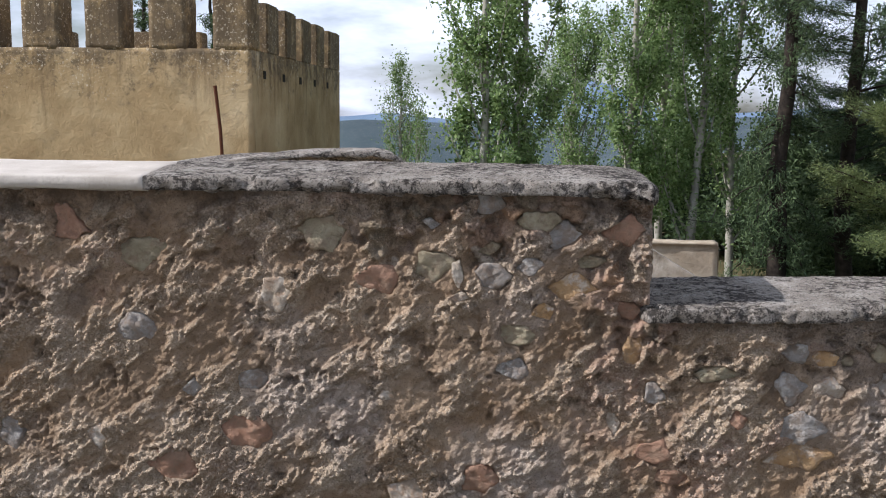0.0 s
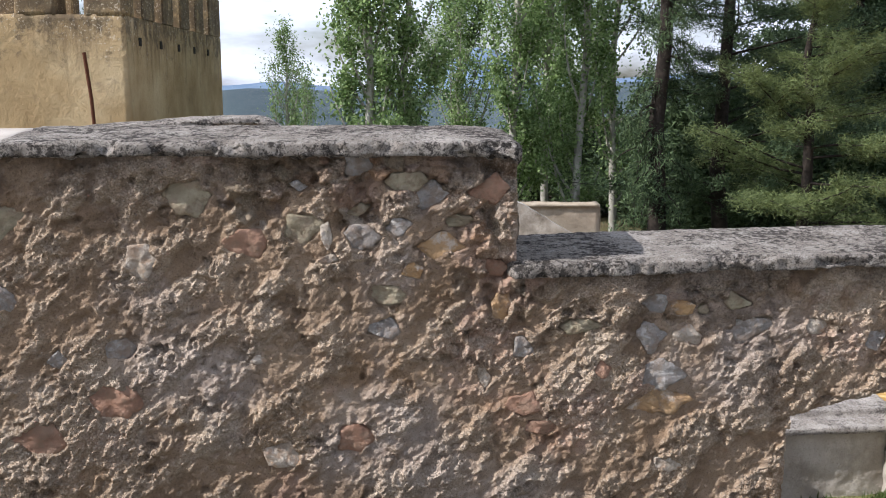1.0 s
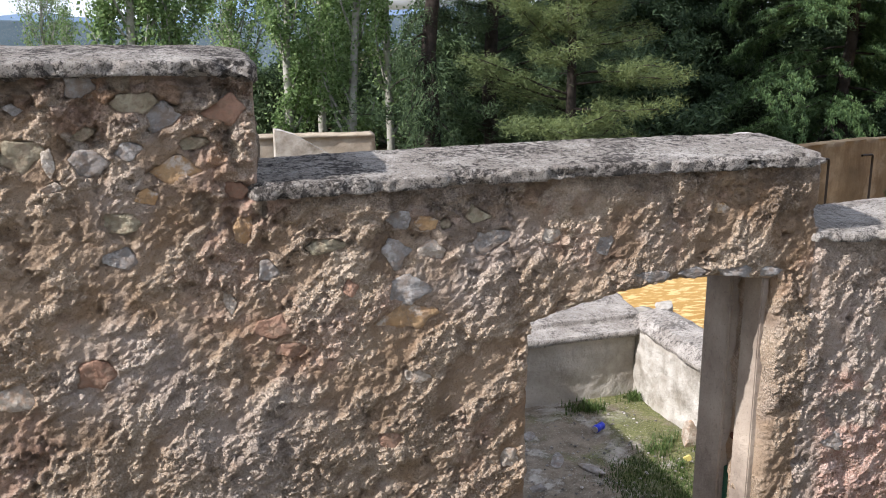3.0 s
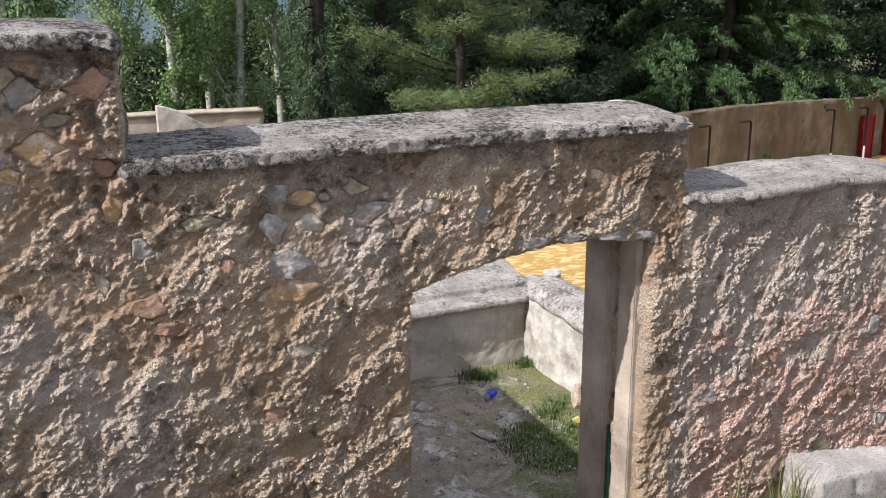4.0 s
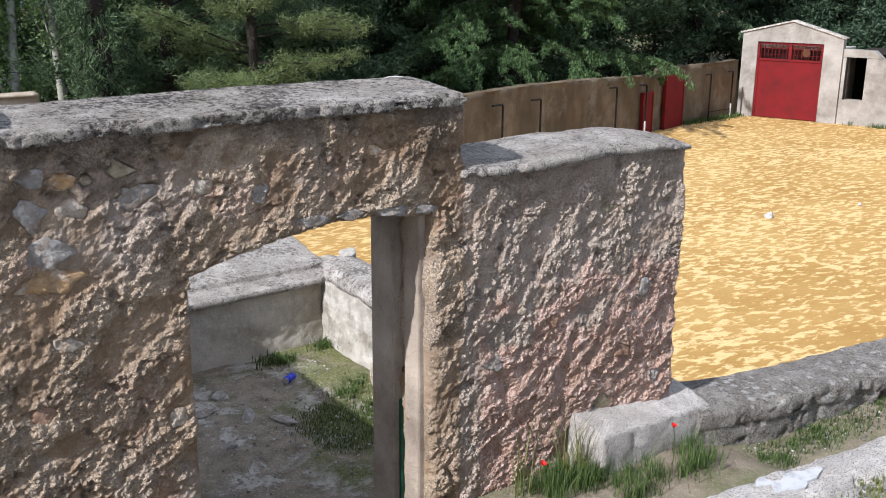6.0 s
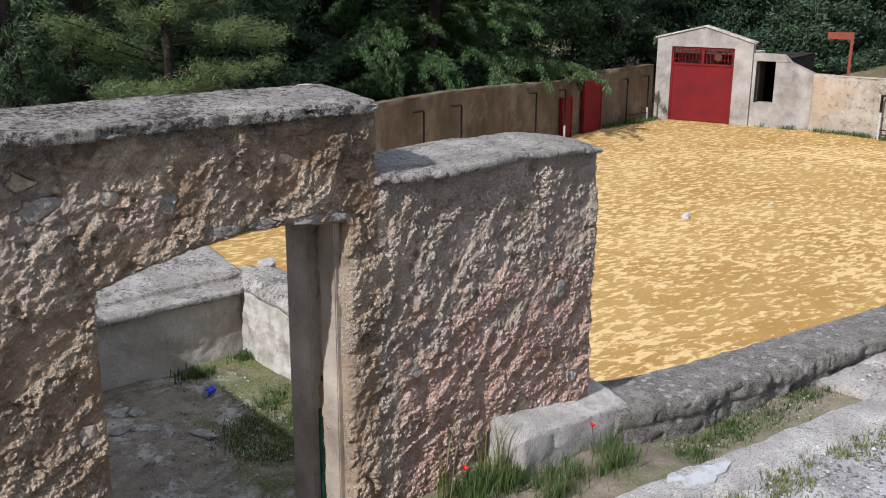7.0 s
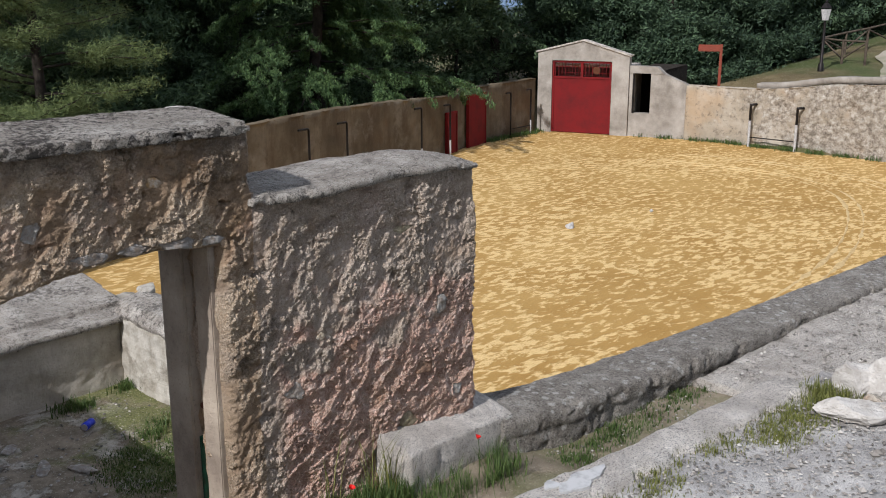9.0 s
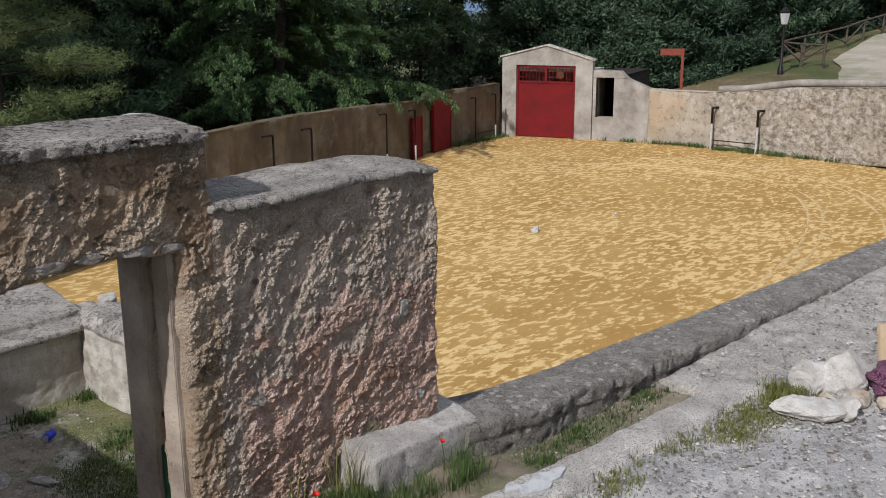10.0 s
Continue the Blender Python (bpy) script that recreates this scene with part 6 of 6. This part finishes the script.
def build_bundle():
    n, m = 40, 28
    u, v = np.meshgrid(np.linspace(0, 2 * np.pi, n), np.linspace(0.02, np.pi - 0.02, m), indexing="ij")
    r = 0.1 + 0.012 * np.sin(5 * u + 3 * v) + 0.008 * np.sin(11 * v + 2 * u)
    V = np.stack([5.2 + 1.3 * r * np.sin(v) * np.cos(u), 1.13 + r * np.sin(v) * np.sin(u), TERRACE + 0.07 + 0.85 * r * np.cos(v)], 2).reshape(-1, 3)
    V += fbm(V, 0.06, 3, 5)[:, None] * 0.03
    nd = Nodes("striped_cloth")
    w = nd.t.nodes.new("ShaderNodeTexWave")
    w.inputs["Scale"].default_value = 14.0
    w.inputs["Distortion"].default_value = 3.0
    c = nd.ramp(w.outputs["Fac"], [(0.3, lin(58, 26, 42)), (0.6, lin(88, 44, 64)), (0.9, lin(128, 92, 110))])
    ob = raw("cloth_bundle", V, grid_faces(n, m), nd.finish(c, 0.9))
    tagged(ob, "crumpled purple striped cloth lying by the board", "cloth")


build_bundle()


def scatter_pebbles(name, n, area, z, sizes, label, seed):
    rng = np.random.default_rng(seed)
    x0, x1, y0, y1 = area
    P = np.stack([rng.uniform(x0, x1, n), rng.uniform(y0, y1, n), np.full(n, z)], 1)
    s = rng.uniform(*sizes, n) ** 1.0
    octa = np.array([(1, 0, 0), (-1, 0, 0), (0, 1, 0), (0, -1, 0), (0, 0, 0.6), (0, 0, -0.6)], float)
    tri = np.array([(0, 2, 4), (2, 1, 4), (1, 3, 4), (3, 0, 4), (2, 0, 5), (1, 2, 5), (3, 1, 5), (0, 3, 5)])
    V = P[:, None] + octa[None] * s[:, None, None] * rng.uniform(0.6, 1.3, (n, 6, 1))
    F = tri[None] + 6 * np.arange(n)[:, None, None]
    nd = Nodes(name + "_grains")
    c = nd.ramp(nd.island(), [(0.0, lin(92, 88, 82)), (0.6, lin(140, 133, 124)), (1.0, lin(186, 180, 170))])
    return tagged(raw(name, V.reshape(-1, 3), F.reshape(-1, 3), nd.finish(c, 0.9, spec=0.2), smooth=False), label, "gravel", kind="stuff")


def tyre_track(pts, label):
    """A worn line of dry sand."""
    q = np.array([(x, y, FLOOR + 0.012) for x, y in pts])
    for turn in range(3):
        q = np.concatenate([q[:1], np.stack([q[:-1] * 0.75 + q[1:] * 0.25, q[:-1] * 0.25 + q[1:] * 0.75], 1).reshape(-1, 3), q[-1:]])
    p = resample(q, 0.12)
    t = np.gradient(p, axis=0)
    s = unit(np.stack([-t[:, 1], t[:, 0], 0 * t[:, 0]], 1))
    w = 0.03 + fbm(p, 0.4, 3, 3)[:, None] * 0.1
    z = np.array([0, 0, 1.0])
    rows = [p - s * w - z * 0.02, p - s * w * 0.5, p + s * w * 0.5, p + s * w - z * 0.02]
    tagged(raw("tyre_track", np.concatenate(rows), grid_faces(4, len(p)), M_DRYSAND), label, "tyre track", kind="structure")


M_DRYSAND = mat_cement("dry_sand", lin(186, 158, 108), lin(210, 184, 136), 9.0, lin(170, 140, 92), 0.8, 0.5)
for k, off in enumerate((0.0, 0.32, 1.5, 1.8)):
    tyre_track([(12 + off * 0.2, 4.6 + off), (16, 4.9 + off), (20 - off * 0.3, 5.6 + off), (24 - off * 0.5, 7.3 + off * 0.9), (26.4 - off, 9.6 + off * 0.5), (27.2 - off, 12.5), (26.6 - off, 15.5)], "faint pale tyre track curving over the sand")
scatter_pebbles("terrace_grit", 5200, (2.6, 5.2, 0.2, 1.68), TERRACE - 0.02, (0.003, 0.011), "loose grit strewn over the asphalt", 21)
scatter_pebbles("terrace_stones", 60, (4.0, 5.2, 0.9, 1.6), TERRACE - 0.015, (0.01, 0.026), "small pale stones lying on the terrace", 22)
scatter_pebbles("slab_gravel", 900, (7.1, 11, 2.0, 3.4), 0.345, (0.006, 0.022), "loose gravel on the concrete slab", 25)
scatter_pebbles("passage_gravel", 500, (4.8, 7.2, 3.0, 3.66), 0.26, (0.004, 0.013), "gravel below the parapet", 23)
scatter_pebbles("yard_rubble", 500, (1.9, 4.1, 4.9, 7.1), 0.0, (0.004, 0.018), "small rubble over the yard floor", 24)
for k, (x, y, w, d) in enumerate(((2.75, 6.5, 0.2, 0.12), (2.95, 6.75, 0.16, 0.1), (3.0, 6.3, 0.22, 0.1), (3.2, 6.1, 0.26, 0.08), (2.7, 5.9, 0.14, 0.12))):
    litter_stone("flat_stone", x, y, -0.01, w, d, 0.04, STONE_MATS["grey"], "flat grey stone lying in the yard", 320 + k, k * 37)


# ---- grass and weeds ----
def tuft_field(name, spots, per, spread, height, material, label, width=0.008, category="grass"):
    """Blades of grass in clumps: spots of (x, y, z)."""
    V, n = [], 0
    for x, y, z in spots:
        k = per
        a = RNG.uniform(0, 2 * np.pi, k)
        r = np.abs(RNG.normal(size=k)) * spread
        b = np.stack([x + r * np.cos(a), y + r * np.sin(a), np.full(k, z)], 1)
        h = height * RNG.uniform(0.4, 1.2, (k, 1))
        lean = unit(RNG.normal(size=(k, 3)) * (1, 1, 0)) * h * RNG.uniform(0.1, 0.7, (k, 1))
        w = unit(np.cross(lean, (0, 0, 1)) + 1e-6) * width * RNG.uniform(0.6, 1.3, (k, 1))
        mid = b + lean * 0.35 + np.array([0, 0, 1.0]) * h * 0.6
        tip = b + lean + np.array([0, 0, 1.0]) * h
        V.append(np.stack([b - w / 2, b + w / 2, mid + w * 0.4, mid - w * 0.4, mid - w * 0.4, mid + w * 0.4, tip + w * 0.05, tip - w * 0.05], 1))
        n += k
    V = np.concatenate(V)
    F = np.arange(8 * n).reshape(2 * n, 4)
    return tagged(raw(name, V.reshape(-1, 3), F, material, smooth=False), label, category, kind="stuff")


def spots(n, x0, x1, y0, y1, z, seed):
    rng = np.random.default_rng(seed)
    return [(rng.uniform(x0, x1), rng.uniform(y0, y1), z) for k in range(n)]


tuft_field("yard_grass", [(3.55 + 0.33 * math.cos(a) * r, 5.75 + 0.42 * math.sin(a) * r, -0.01) for a, r in zip(np.linspace(0, 60, 90), np.linspace(0.05, 1, 90) ** 0.5)], 40, 0.08, 0.03, M_GRASS, "patch of short green grass on the yard floor", 0.005)
tuft_field("yard_weeds", spots(10, 3.5, 3.75, 7.1, 7.25, 0, 31) + spots(8, 4.05, 4.3, 7.15, 7.35, 0, 32) + spots(8, 4.3, 4.5, 6.2, 6.6, 0, 33) + spots(10, 3.7, 4.2, 5.9, 6.5, -0.01, 30), 40, 0.06, 0.065, M_GRASS, "green weeds along the foot of the yard walls", 0.008)
tuft_field("wall_foot_grass", spots(26, 3.7, 4.14, 3.56, 3.76, 0.38, 34) + spots(22, 4.1, 4.9, 3.36, 3.6, 0.36, 35), 46, 0.06, 0.14, M_GRASS, "long green grass at the foot of the rubble wall", 0.005)
tuft_field("dry_stalks", [(3.95, 3.72, 0.38), (4.02, 3.7, 0.38), (3.6, 3.74, 0.38), (4.08, 3.72, 0.38)], 12, 0.05, 0.42, M_DRYGRASS, "tall seeding stalks against the rubble wall", 0.006)
tuft_field("parapet_grass", spots(90, 4.95, 7.1, 3.3, 3.56, 0.25, 36), 24, 0.07, 0.045, M_GRASS, "low weeds along the foot of the parapet", 0.007)
tuft_field("kerb_grass", spots(18, 3.3, 4.3, 1.58, 1.7, TERRACE - 0.03, 37) + spots(40, 4.25, 4.98, 1.42, 1.64, TERRACE - 0.03, 38), 60, 0.06, 0.028, M_DRYGRASS, "yellow-green grass along the terrace kerb", 0.004)
tuft_field("terrace_weeds", spots(16, 4.74, 5.0, 1.42, 1.62, TERRACE - 0.03, 39), 40, 0.05, 0.06, M_DRYGRASS, "green weeds among the broken plaster on the terrace", 0.005)
tuft_field("ring_weeds", [(29.4, 9.3 + 0.09 * k, FLOOR) for k in range(90) if (k * 7919) % 10 < 6] + [(28.75 + 0.025 * k, 18.6 - 0.1 * k, FLOOR) for k in range(34) if (k * 7919) % 10 < 4] + [(24.2 + 0.1 * k, 21.5 + 0.012 * k, FLOOR) for k in range(32)], 26, 0.16, 0.15, M_GRASS, "weeds along the foot of the ring wall", 0.018)


def poppy(x, y, z, h, seed):
    p = empty("poppy", x, y, z)
    tagged(p, "red poppy flower on a thin green stem", "flower", group="poppies below the wall")
    tubes("stem", [([(0, 0, 0), (0.01, 0, h * 0.6), (0.0, 0.01, h)], 0.0025)], M_GRASS, p, sides=5)
    bm = bmesh.new()
    bmesh.ops.create_cone(bm, cap_ends=False, segments=9, radius1=0.006, radius2=0.02, depth=0.018, matrix=pose(0, 0.01, h + 0.01, 20, 10, seed * 40))
    part("petals", bm, mat_red_petal, p, "red petals")


mat_red_petal = mat_plain("poppy_red", lin(206, 28, 20), 0.6)
for k, (x, y, h) in enumerate(((3.72, 3.66, 0.2), (4.55, 3.46, 0.3))):
    poppy(x, y, 0.37, h, k)


# ---- a splash of white paint on the kerb ----
def build_paint():
    n = 28
    a = np.linspace(0, 2 * np.pi, n, endpoint=False)
    r = 1 + 0.25 * np.sin(3 * a + 1) + 0.12 * np.sin(7 * a)
    bm = bmesh.new()
    top = [bm.verts.new((3.36 + 0.14 * rr * math.cos(t), 1.84 + 0.055 * rr * math.sin(t) - 0.02 * math.cos(t), TERRACE + 0.007)) for t, rr in zip(a, r)]
    low = [bm.verts.new((v.co.x, v.co.y, TERRACE - 0.02)) for v in top]
    bm.faces.new(top)
    for i in range(n):
        bm.faces.new((top[i], low[i], low[(i + 1) % n], top[(i + 1) % n]))
    tagged(part("paint_splash", bm, M_WHITEPAINT), "spilt white paint dried on the kerb", "paint splash")


build_paint()
litter_stone("cement_shard", 3.21, 4.4, 2.7, 0.12, 0.03, 0.02, M_CHUNK, "thin pale cement shard lying on the coping", 330, -20, "cement shard")
